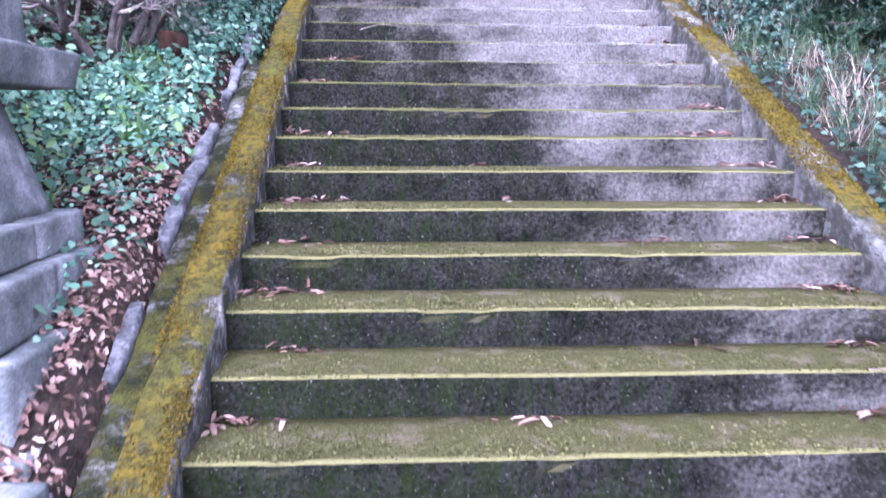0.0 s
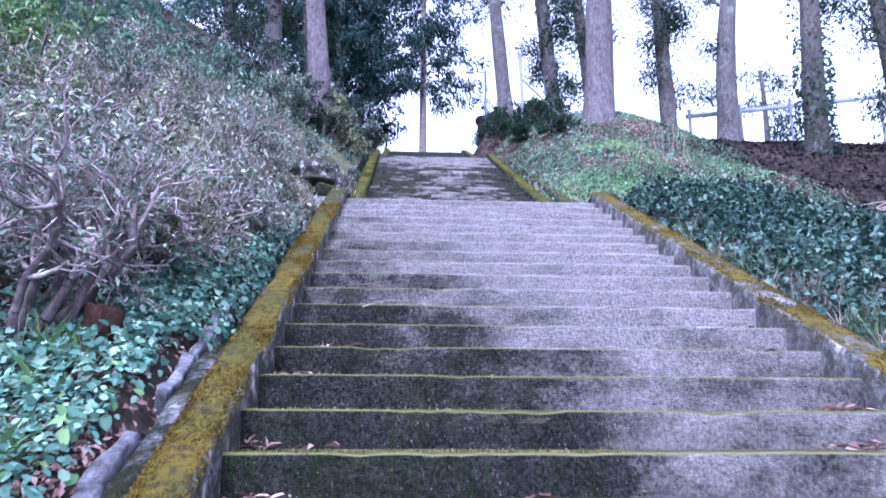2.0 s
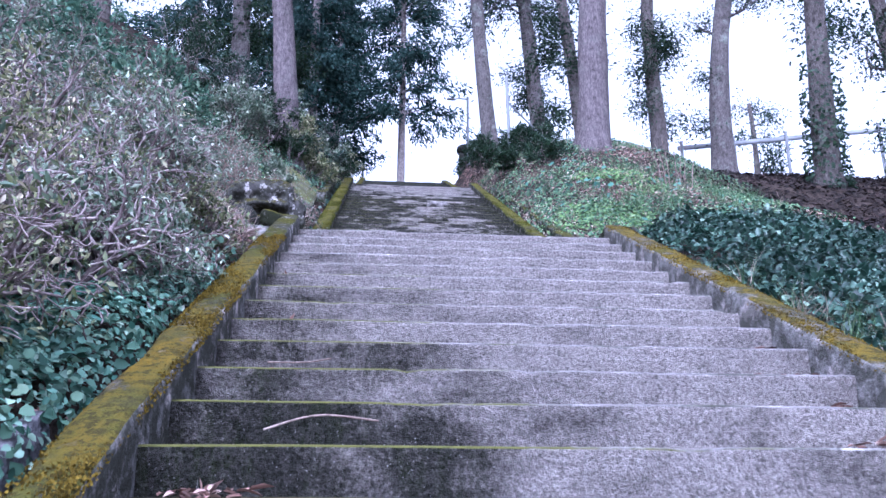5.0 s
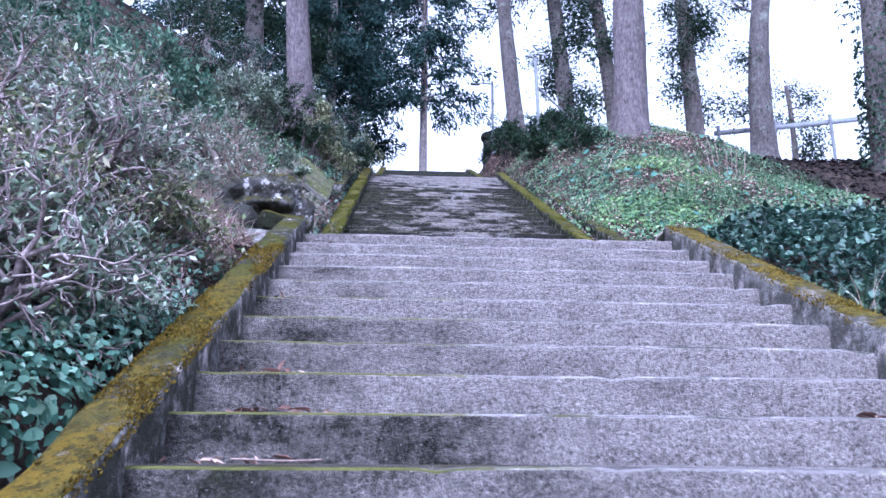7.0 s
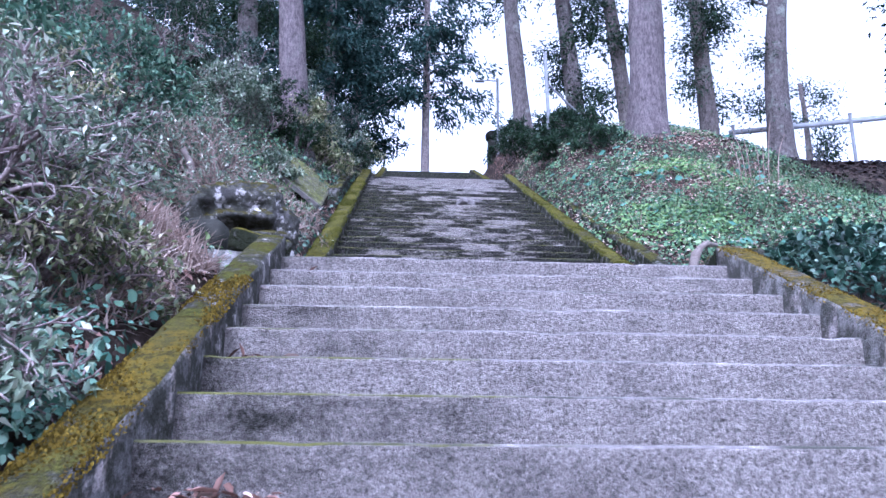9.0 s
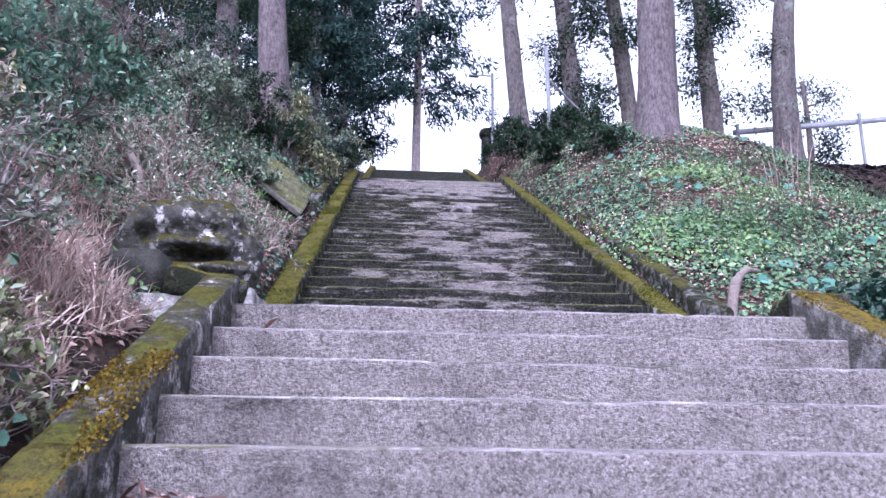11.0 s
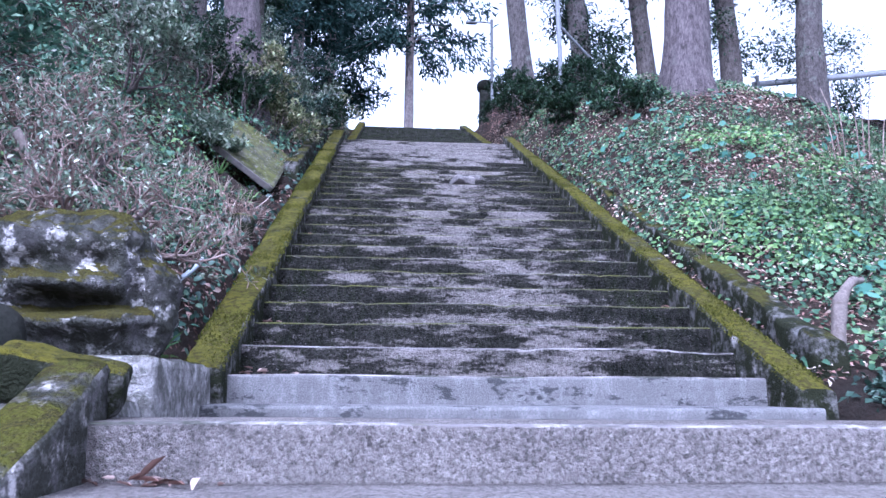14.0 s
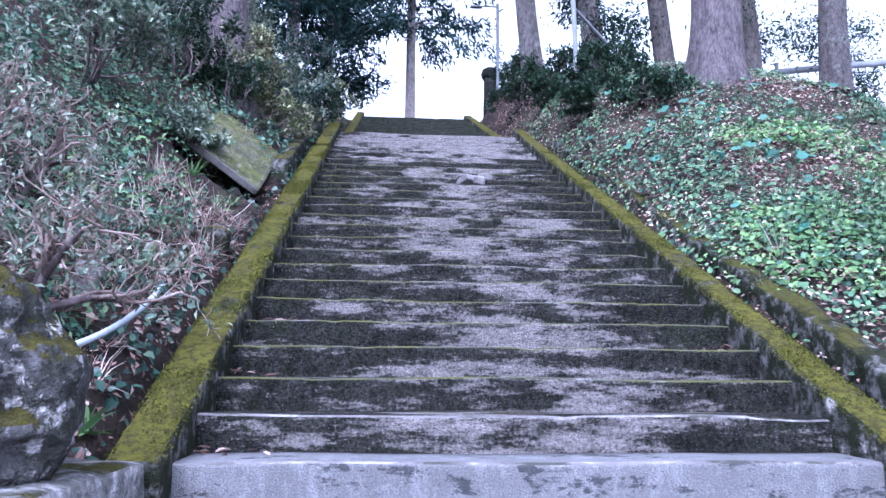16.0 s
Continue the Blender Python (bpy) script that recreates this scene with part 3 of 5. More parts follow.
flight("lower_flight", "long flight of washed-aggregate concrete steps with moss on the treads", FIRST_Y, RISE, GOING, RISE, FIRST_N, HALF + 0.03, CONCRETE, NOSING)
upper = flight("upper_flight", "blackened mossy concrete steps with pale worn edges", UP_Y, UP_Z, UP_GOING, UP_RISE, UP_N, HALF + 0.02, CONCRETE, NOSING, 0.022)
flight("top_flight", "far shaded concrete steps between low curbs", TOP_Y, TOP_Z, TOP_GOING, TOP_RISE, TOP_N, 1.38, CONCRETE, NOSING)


def landing(name, label, x0, x1, y0, y1, z0, z1, mat, thick=0.4):
    n = 30
    xs, ys = np.linspace(x0, x1, n), np.linspace(y0, y1, 14)
    gx, gy = np.meshgrid(xs, ys)
    gz = z0 + (gy - y0) / (y1 - y0) * (z1 - z0)
    p = np.stack([gx.ravel(), gy.ravel(), np.zeros(gx.size)], 1)
    v = np.stack([gx.ravel(), gy.ravel(), gz.ravel() + vnoise(p, 2.0, 3) * 0.004], 1)
    i = (np.arange(13)[:, None] * n + np.arange(n - 1)[None]).ravel()
    ob = arrays(name, v, np.stack([i, i + 1, i + n + 1, i + n], 1), mat, smooth=True)
    mod = ob.modifiers.new("depth", "SOLIDIFY")
    mod.thickness, mod.offset = thick, -1
    return tagged(ob, label, "landing", kind="structure")


LAND_Y0 = FIRST_Y + (FIRST_N - 1) * GOING + GOING
LAND_Z = RISE * FIRST_N
landing("landing", "pale cement landing between two flights of steps", -1.75, 2.6, LAND_Y0 + 0.035, 12.12, LAND_Z + 0.002, 4.0, SMOOTH)
landing("upper_landing", "narrow concrete landing below the top flight", -1.6, 1.6, UP_Y + UP_N * UP_GOING + 0.03, TOP_Y + 0.02, UP_Z + (UP_N - 1) * UP_RISE + 0.002, 8.86, CONCRETE)

upper.children[0].data.materials[0] = SMOOTH
# the low smooth step at the foot of the upper flight
v, f, nos = step_mesh(0.13, 0.46, HALF + 0.08, 3.3, 0.004)
foot = arrays("step", v, f, SMOOTH, upper)
foot.location = (0, 12.12 - UP_Y, 4.124 - UP_Z)


def sloped_wall(name, label, x0, x1, y0, y1, line, above, below, mat, wear=0.022, round_off=0.03, cat="stair wall", parts=1):
    """A wall that climbs with the stairs: its top follows `line` at a height above it."""
    n = max(int((y1 - y0) / 0.05), 6)
    ys = np.linspace(y0, y1, n)
    b = round_off
    w = x1 - x0
    prof = np.array([(x0, -below), (x0, -b * 3), (x0, -b), (x0 + b * 0.3, -b * 0.3), (x0 + b, 0), (x0 + w * 0.35, 0.004), (x0 + w * 0.65, 0.004), (x1 - b, 0), (x1 - b * 0.3, -b * 0.3), (x1, -b), (x1, -b * 3), (x1, -below)])
    m = len(prof)
    v = np.zeros((n, m, 3))
    v[:, :, 0] = prof[None, :, 0]
    v[:, :, 1] = ys[:, None]
    v[:, :, 2] = line(ys)[:, None] + above + prof[None, :, 1]
    q = v.reshape(-1, 3)
    d = vnoise(q, 3.0, 4) * wear
    d2 = vnoise(q + 17, 3.3, 4) * wear
    v[:, :, 0] += d.reshape(n, m)
    v[:, :, 2] += d2.reshape(n, m)
    i = (np.arange(n - 1)[:, None] * m + np.arange(m - 1)[None])
    f = np.stack([i, i + 1, i + m + 1, i + m], -1).reshape(-1, 4)
    ob = arrays(name, v.reshape(-1, 3), f, mat, smooth=True)
    bm = bmesh.new()
    bm.from_mesh(ob.data)
    bm.verts.ensure_lookup_table()
    bm.faces.new([bm.verts[k] for k in range(m)])
    bm.faces.new([bm.verts[(n - 1) * m + k] for k in reversed(range(m))])
    bmesh.ops.recalc_face_normals(bm, faces=bm.faces[:])
    bm.to_mesh(ob.data)
    bm.free()
    return tagged(ob, label, cat, kind="structure")


def line1(y):
    return RISE + (y - FIRST_Y) / GOING * RISE


def line2(y):
    return UP_Z + (y - UP_Y) / UP_GOING * UP_RISE


def line3(y):
    return TOP_Z + (y - TOP_Y) / TOP_GOING * TOP_RISE


sloped_wall("stair_wall_west", "lichened concrete coping with patches of moss near the landing", -HALF - 0.188, -HALF - 0.002, 8.87, 10.75, line1, 0.118, 0.75, COPING_OLD)
sloped_wall("stair_wall_west", "low concrete coping carpeted with yellow moss beside the steps", -HALF - 0.19, -HALF, 1.75, 8.87, line1, 0.12, 0.75, COPING)
sloped_wall("stair_curb_west", "weathered grey curb with a broken pale edge outside the mossy coping", -HALF - 0.33, -HALF - 0.185, 1.7, 5.7, line1, 0.045, 0.7, CURB, 0.03)
sloped_wall("stair_wall_east", "low concrete coping with rusty yellow moss beside the steps", HALF, HALF + 0.21, 1.75, 10.75, line1, 0.10, 0.75, COPING_EAST)
sloped_wall("upper_wall_west", "green mossy concrete coping beside the upper steps", -HALF - 0.22, -HALF, 12.35, 22.3, line2, 0.12, 0.75, COPING_UP)
sloped_wall("upper_wall_east", "mossy concrete coping with grey lichen beside the upper steps", HALF, HALF + 0.2, 12.2, 22.3, line2, 0.10, 0.75, COPING_UP)
sloped_wall("upper_curb_east", "broken grey concrete gutter wall outside the coping", HALF + 0.33, HALF + 0.52, 12.6, 22.0, line2, 0.19, 0.8, CURB, 0.05)
sloped_wall("upper_curb_west", "dark mossy gutter wall outside the coping", -HALF - 0.52, -HALF - 0.34, 18.2, 22.5, line2, 0.22, 0.8, CURB, 0.04)
sloped_wall("top_wall_west", "low concrete curb of the top flight", -1.38 - 0.2, -1.38, 22.8, 29.6, line3, 0.08, 0.7, COPING_UP)
sloped_wall("top_wall_east", "low concrete curb of the top flight", 1.38, 1.38 + 0.2, 22.8, 29.6, line3, 0.08, 0.7, COPING_UP)


# ---- trees ----
def trunk_line(base, height, lean, bend, seed, n=14):
    t = np.linspace(0, 1, n)
    wob = np.stack([np.sin(t * 5 + seed) * bend, np.cos(t * 4 + seed * 2) * bend * 0.6, np.zeros(n)], 1) * t[:, None] ** 0.7
    return np.asarray(base, float) + np.stack([lean[0] * t, lean[1] * t, height * t - 0.6 * (1 - t)], 1) + wob - wob[0]


def trunk_mesh(line, radius, taper, seed, sides=20, flare=0.16):
    n = 60
    s = np.linspace(0, 1, n) ** 1.35
    k = np.linspace(0, 1, len(line))
    p = np.stack([np.interp(s, k, line[:, i]) for i in range(3)], 1)
    h = s * np.linalg.norm(line[-1] - line[0])
    r = radius * (1 - (1 - taper) * s) + radius * flare * np.exp(-np.maximum(h - 0.5, 0) / 0.35)
    v, f = pipe(p, r, sides)
    v = v.reshape(n, sides, 3)
    ang = np.arange(sides) * 2 * math.pi / sides
    q = np.stack([np.cos(ang)[None] * 2.2 + 0 * h[:, None], np.sin(ang)[None] * 2.2 + 0 * h[:, None], h[:, None] * 0.8 + 0 * ang[None]], -1).reshape(-1, 3)
    d = 1 + (vnoise(q + seed * 3.1, 1.0, 3) * 0.13).reshape(n, sides)
    root = 1 + (np.maximum(np.cos(ang * 5 + seed), 0)[None] * np.exp(-np.maximum(h - 0.5, 0) / 0.25)[:, None]) * 0.25
    v = p[:, None] + (v - p[:, None]) * (d * root)[:, :, None]
    return v.reshape(-1, 3), f


def broadleaf(x, y, height, radius, lean, bend, bark, seed, crown_from, limbs, leaves, leaf=0.13, reach=2.6, low=0, label="", ivy=False):
    """A tall evergreen broadleaf: bare tapered trunk, limbs from high up, crown of leaf clumps."""
    g = np.random.default_rng(seed)
    z = float(land(np.array([x]), np.array([y]))[0])
    tree = empty("tree", (x, y, z), label or "tall evergreen tree with a bare grey trunk on the bank", "tree", "trees on the bank")
    line = trunk_line((0, 0, 0), height, lean, bend, seed)
    v, f = trunk_mesh(line, radius, 0.5, seed)
    arrays("trunk", v, f, bark, tree, smooth=True)
    seg0, seg1, ra, rb, tips, ways = [], [], [], [], [], []
    k = np.linspace(0, 1, len(line))
    for i in range(limbs + low):
        h = g.uniform(crown_from, 0.98) if i < limbs else g.uniform(0.12, crown_from)
        p = np.array([np.interp(h, k, line[:, c]) for c in range(3)])
        a = g.uniform(0, 2 * math.pi)
        size = reach * g.uniform(0.5, 1.0) * (1 if i < limbs else 0.45)
        d = np.array([math.cos(a), math.sin(a), g.uniform(-0.1, 0.8)])
        r = radius * 0.28 * g.uniform(0.6, 1.1) * (1 if i < limbs else 0.3)
        m = 6
        for j in range(m):
            q = p + unit(d) * size / m
            seg0.append(p), seg1.append(q), ra.append(r), rb.append(r * 0.75)
            r *= 0.75
            p = q
            d = unit(d) + g.normal(0, 0.28, 3) + np.array([0, 0, -0.05])
            if j > 0:
                for _ in range(3):
                    w = unit(unit(d) + g.normal(0, 0.8, 3))
                    e = p + w * size * g.uniform(0.15, 0.38)
                    seg0.append(p), seg1.append(e), ra.append(r * 0.6), rb.append(r * 0.2 + 0.003)
                    tips.append(e), ways.append(w)
    per = len(seg0) // (limbs + low)
    for i in range(limbs + low):
        c = slice(i * per, (i + 1) * per)
        v, f = tube_arrays(seg0[c], seg1[c], ra[c], rb[c], 5)
        arrays("limb", v, f, bark, tree)
    tips, ways = np.array(tips), np.array(ways)
    pick = g.integers(0, len(tips), leaves)
    spread = g.normal(0, 1, (leaves, 3)) * np.array([0.30, 0.30, 0.22])
    at = tips[pick] + spread
    along = unit(ways[pick] + g.normal(0, 0.7, (leaves, 3)) + np.array([0, 0, -0.35]))
    up = g.normal(0, 0.5, (leaves, 3)) + np.array([0, 0, 1.0])
    s = leaf * g.uniform(0.6, 1.35, leaves)
    v, f = leaf_arrays(at, along, up, s, s * 0.42, LEAF_4)
    arrays("crown", v, f, DARK_LEAF, tree)
    if ivy:
        n = 1500
        h = g.beta(1.1, 2.2, n) * 0.45
        a = g.uniform(0, 2 * math.pi, n)
        p = np.stack([np.interp(h, k, line[:, c]) for c in range(3)], 1)
        out = np.stack([np.cos(a), np.sin(a), np.zeros(n)], 1)
        at = p + out * (radius * (1.05 + 0.4 * np.exp(-h * height / 0.4)) + g.uniform(0, 0.16, n))[:, None]
        v, f = leaf_arrays(at, out + g.normal(0, 0.6, (n, 3)) + np.array([0, 0, -0.5]), out, 0.12 * g.uniform(0.6, 1.3, n), 0.09, LEAF_4)
        arrays("ivy", v, f, DARK_LEAF, tree, "dark ivy climbing the trunk")
    return tree


def cedar(x, y, height, radius, crown_from, reach, seed, whorls=26, label=""):
    """A cedar: straight trunk, drooping boughs in tiers, hanging sprays with gaps between."""
    g = np.random.default_rng(seed)
    z = float(land(np.array([x]), np.array([y]))[0])
    tree = empty("cedar_tree", (x, y, z), label or "dark cedar with drooping boughs behind the stairs", "tree", "cedars beyond the stairs")
    line = trunk_line((0, 0, 0), height, (g.normal(0, 0.15), g.normal(0, 0.15)), 0.05, seed)
    v, f = trunk_mesh(line, radius, 0.35, seed, 14, 0.3)
    arrays("trunk", v, f, BARK_CEDAR, tree, smooth=True)
    k = np.linspace(0, 1, len(line))
    s0, s1, ra, rb, at, along = [], [], [], [], [], []
    for i in range(whorls):
        h = crown_from + (0.99 - crown_from) * i / whorls
        for _ in range(g.integers(3, 6)):
            hh = h + g.normal(0, 0.006)
            p = np.array([np.interp(hh, k, line[:, c]) for c in range(3)])
            a = g.uniform(0, 2 * math.pi)
            size = reach * (1.05 - 0.75 * (i / whorls)) * g.uniform(0.45, 1.1)
            d = np.array([math.cos(a), math.sin(a), 0.25])
            r = 0.035
            for j in range(6):
                q = p + unit(d) * size / 6
                s0.append(p), s1.append(q), ra.append(r), rb.append(r * 0.8)
                r *= 0.8
                p = q
                d = unit(d) + np.array([0, 0, -0.17 if j < 4 else 0.12]) + g.normal(0, 0.1, 3)
                m = 36 if j else 6
                at.append(p + g.normal(0, 0.16, (m, 3)) + np.array([0, 0, -0.08]))
                along.append(unit(d)[None] * 0.5 + g.normal(0, 0.5, (m, 3)) + np.array([0, 0, -0.55]))
    v, f = tube_arrays(s0, s1, ra, rb, 4)
    tagged(arrays("branchwork", v, f, BARK_CEDAR, tree), kind="stuff")
    at, along = np.vstack(at), np.vstack(along)
    n = len(at)
    v, f = leaf_arrays(at, along, g.normal(0, 1, (n, 3)), 0.21 * g.uniform(0.6, 1.4, n), 0.075, LEAF_4)
    arrays("crown", v, f, CEDAR_LEAF, tree)
    return tree


broadleaf(2.86, 26.6, 13, 0.27, (-1.25, 0), 0.14, BARK_GREY, 11, 0.50, 12, 7000, label="leaning grey-barked evergreen on the bank above the steps")
broadleaf(4.95, 28.6, 13, 0.31, (-1.3, 0), 0.12, BARK_GREY, 12, 0.28, 16, 14000, low=4)
broadleaf(4.08, 19.6, 12, 0.39, (0.45, 0), 0.05, BARK_PALE, 13, 0.62, 9, 5000, label="stout pale-barked evergreen on the mound beside the steps")
broadleaf(5.32, 24.6, 12, 0.22, (-1.0, 0.2), 0.10, BARK_DARK, 14, 0.55, 8, 8000, low=9, label="slim dark evergreen leaning behind the stout tree")
broadleaf(9.38, 28.9, 12, 0.33, (0.1, 0), 0.20, BARK_DARK, 15, 0.52, 10, 9000, low=16, label="dark evergreen with leafy shoots along its trunk")
broadleaf(11.5, 28.4, 12, 0.43, (0.9, 0), 0.36, BARK_GREY, 16, 0.50, 9, 5000, low=2, reach=2.4, label="bowed dark evergreen beside the guard rail")
broadleaf(9.9, 19.9, 11, 0.31, (0.55, 0), 0.10, BARK_DARK, 17, 0.62, 8, 5000, low=2, ivy=True, label="ivy-wrapped evergreen leaning on the slope")
broadleaf(13.3, 21.0, 10, 0.27, (-1.0, 0), 0.12, BARK_DARK, 18, 0.22, 14, 12000, low=6, reach=3.2, label="leafy evergreen at the edge of the slope")
broadleaf(-2.78, 19.4, 12, 0.29, (-1.2, 0), 0.06, BARK_PALE, 19, 0.50, 9, 8000, low=2, label="grey-barked evergreen above the western bank")
broadleaf(-5.0, 24.2, 12, 0.30, (-0.5, 0), 0.15, BARK_GREY, 20, 0.35, 10, 8000, low=4, label="grey-barked evergreen above the western bank")
broadleaf(-4.0, 26.2, 12, 0.26, (-0.6, 0), 0.12, BARK_DARK, 21, 0.30, 12, 9000, low=4, label="dark evergreen above the western bank")
broadleaf(-7.6, 20.0, 11, 0.28, (0.3, 0), 0.15, BARK_DARK, 22, 0.28, 12, 9000, low=4, label="dark evergreen above the western bank")
broadleaf(17.9, 38.0, 7.5, 0.2, (0, 0), 0.1, BARK_DARK, 23, 0.12, 16, 6000, leaf=0.16, reach=2.2, label="distant pale tree beyond the road")
cedar(-0.05, 32.1, 16, 0.17, 0.27, 3.1, 31, 28, "tall cedar with a long bare trunk at the stair head")
cedar(-2.9, 34.5, 15, 0.22, 0.03, 2.2, 32, 30)
cedar(-5.2, 32.5, 15, 0.22, 0.10, 2.3, 33, 28)
cedar(-3.4, 29.5, 14, 0.20, 0.14, 2.1, 34, 28)
cedar(-8.0, 30.0, 14, 0.2, 0.08, 2.4, 35, 26)


# ---- shrubs ----
def shrub(x, y, height, radius, seed, label, twig, leaf_mat, leaves=9, leaf=0.035, stems=9, name="shrub", sink=0.05, thick=1.0, levels=(5, 4, 3), group="shrubs on the western bank", wide=0.42, fine=0.0022):
    """A many-stemmed bush: crooked stems that fork into fine twigs, with small leaves near the tips."""
    g = np.random.default_rng(seed)
    z = float(land(np.array([x]), np.array([y]))[0]) - sink
    bush = empty(name, (x, y, z), label, "shrub", group)
    a = g.uniform(0, 2 * math.pi, stems)
    p = np.stack([np.cos(a), np.sin(a), np.zeros(stems)], 1) * g.uniform(0.02, 0.14, stems)[:, None]
    d = unit(np.stack([np.cos(a) * radius * 0.9, np.sin(a) * radius * 0.9, np.full(stems, height) * g.uniform(0.55, 1.1, stems)], 1) + g.normal(0, 0.15, (stems, 3)))
    size = math.hypot(height, radius) * 0.42
    r = np.full(stems, 0.017 * thick)
    S0, S1, R0, R1 = [], [], [], []
    tips, ways = None, None
    for level in range(4):
        kids_p, kids_d, kids_r = [], [], []
        m = 4 if level < 2 else 3
        for j in range(m):
            q = p + d * (size / m * g.uniform(0.7, 1.3, (len(p), 1)))
            S0.append(p), S1.append(q), R0.append(r), R1.append(r * 0.86)
            r = r * 0.86
            p = q
            d = unit(d + g.normal(0, 0.33, d.shape) + np.array([0, 0, 0.04]))
            if level < 3 and j > 0:
                for _ in range(max(1, round(levels[level] / (m - 1)))):
                    kids_p.append(p)
                    kids_d.append(unit(d + g.normal(0, 0.62, d.shape)))
                    kids_r.append(r * 0.62)
        if level == 3:
            tips, ways = p, d
            break
        p, d, r = np.vstack(kids_p), np.vstack(kids_d), np.concatenate(kids_r)
        size *= 0.56
    for part_name, c, mat in (("rootstock", slice(0, 4), STEM), ("branchwork", slice(4, None), twig)):
        v, f = tube_arrays(np.vstack(S0[c]), np.vstack(S1[c]), np.maximum(np.concatenate(R0[c]), fine), np.maximum(np.concatenate(R1[c]), fine * 0.72), 5)
        tagged(arrays(part_name, v, f, mat, bush), kind="stuff")
    n = int(len(tips) * leaves)
    pick = g.integers(0, len(tips), n)
    at = tips[pick] - ways[pick] * g.uniform(0, 0.16, (n, 1)) + g.normal(0, 0.03, (n, 3))
    at[:, 2] = np.maximum(at[:, 2], 0.02)
    along = unit(ways[pick] + g.normal(0, 0.7, (n, 3)))
    s = leaf * g.uniform(0.6, 1.4, n)
    v, f = leaf_arrays(at, along, g.normal(0, 0.6, (n, 3)) + np.array([0, 0, 1]), s, s * wide, LEAF_4)
    tagged(arrays("foliage", v, f, leaf_mat, bush), kind="stuff")
    return bush


BARE = "tangled half-bare azalea with grey twigs and small leaves"
for i, (x, y, h, r, lv) in enumerate([(-2.70, 5.45, 1.45, 1.0, 3), (-2.55, 6.6, 1.2, 0.7, 3), (-2.5, 7.3, 1.2, 0.65, 3), (-2.6, 8.3, 1.2, 0.7, 3), (-3.0, 6.3, 1.35, 1.0, 5), (-2.75, 7.6, 1.25, 0.85, 5), (-2.85, 8.75, 1.35, 0.9, 5), (-3.5, 7.7, 1.4, 1.0, 6), (-3.6, 9.4, 1.3, 1.0, 6), (-3.9, 5.8, 1.4, 1.1, 6), (-2.75, 9.75, 0.95, 0.6, 5), (-2.35, 9.0, 0.8, 0.55, 5), (-2.4, 7.9, 0.9, 0.55, 4), (-3.4, 10.4, 0.9, 0.6, 4)]):
    shrub(x, y, h, r, 100 + i, BARE, TWIG, OLIVE_LEAF if i % 2 else SHRUB_LEAF, lv * 1.15, 0.044, 12, levels=(6, 4, 3), fine=0.0038, thick=2.1 if i in (0, 2, 3, 6) else 1.6)
for i, (x, y, h, r) in enumerate([(-2.55, 13.15, 1.15, 0.7), (-3.1, 13.9, 1.2, 0.6)]):
    shrub(x, y, h, r, 130 + i, "low azalea with pinkish dry twigs beside the upper steps", TWIG_PALE, SHRUB_LEAF, 2.8, 0.045, 12, levels=(6, 4, 3), thick=1.8, fine=0.0034)
for i, (x, y, h, r) in enumerate([(-4.6, 8.4, 1.5, 1.0), (-4.9, 10.2, 1.6, 1.1), (-5.2, 6.8, 1.5, 1.1), (-4.4, 11.8, 1.4, 1.0), (-5.4, 12.6, 1.7, 1.2), (-6.3, 9.3, 1.7, 1.2), (-4.3, 14.2, 1.5, 1.1), (-5.8, 15.2, 1.8, 1.3), (-6.6, 11.2, 1.7, 1.3), (-7.2, 13.4, 1.8, 1.4), (-7.4, 8.2, 1.7, 1.3), (-6.4, 7.2, 1.6, 1.2), (-7.6, 16.5, 1.9, 1.4)]):
    shrub(x, y, h, r, 150 + i, "leafy evergreen bush on the crest of the bank", TWIG, WEED if i in (0, 2) else IVY, 10, 0.085, 8, levels=(4, 3, 3))
for i, (x, y, h, r) in enumerate([(-2.98, 17.35, 0.55, 0.32), (-2.75, 18.75, 0.95, 0.6), (-2.35, 19.6, 0.9, 0.5), (-2.3, 20.5, 1.1, 0.55), (-3.6, 16.4, 1.3, 1.0), (-3.3, 18.2, 1.3, 1.0), (-2.9, 19.8, 1.2, 0.8), (-4.2, 20.0, 1.7, 1.2), (-2.5, 21.3, 1.2, 0.7), (-2.35, 22.9, 1.4, 0.75), (-2.2, 24.4, 1.6, 0.75), (-2.9, 25.6, 1.8, 1.0), (-3.4, 21.6, 1.6, 1.0), (-4.8, 17.6, 1.9, 1.2)]):
    shrub(x, y, h, r, 170 + i, "dense dark evergreen shrub beside the upper steps", TWIG, (SHRUB_LEAF, DARK_LEAF, OLIVE_LEAF, HEDGE_LEAF)[i % 4], 12, 0.07, 8, levels=(4, 3, 3))
for i, (x, y, h, r) in enumerate([(2.45, 20.0, 0.6, 0.55), (2.8, 21.4, 0.7, 0.7), (2.3, 23.2, 1.1, 0.6), (2.25, 25.0, 1.1, 0.6), (3.3, 22.3, 0.8, 0.75), (2.9, 18.9, 0.6, 0.55), (3.0, 24.8, 1.2, 0.8), (2.7, 27.5, 1.2, 0.6), (3.0, 30.3, 1.3, 0.6), (3.0, 4.6, 0.8, 0.6), (3.3, 6.4, 0.9, 0.7), (4.3, 5.2, 1.1, 0.9), (3.1, 3.2, 0.7, 0.6)]):
    shrub(x, y, h, r, 190 + i, "dark leafy shrub on the eastern bank under trees", TWIG, DARK_LEAF, 12, 0.08, 8, levels=(4, 3, 3), group="shrubs on the eastern bank")


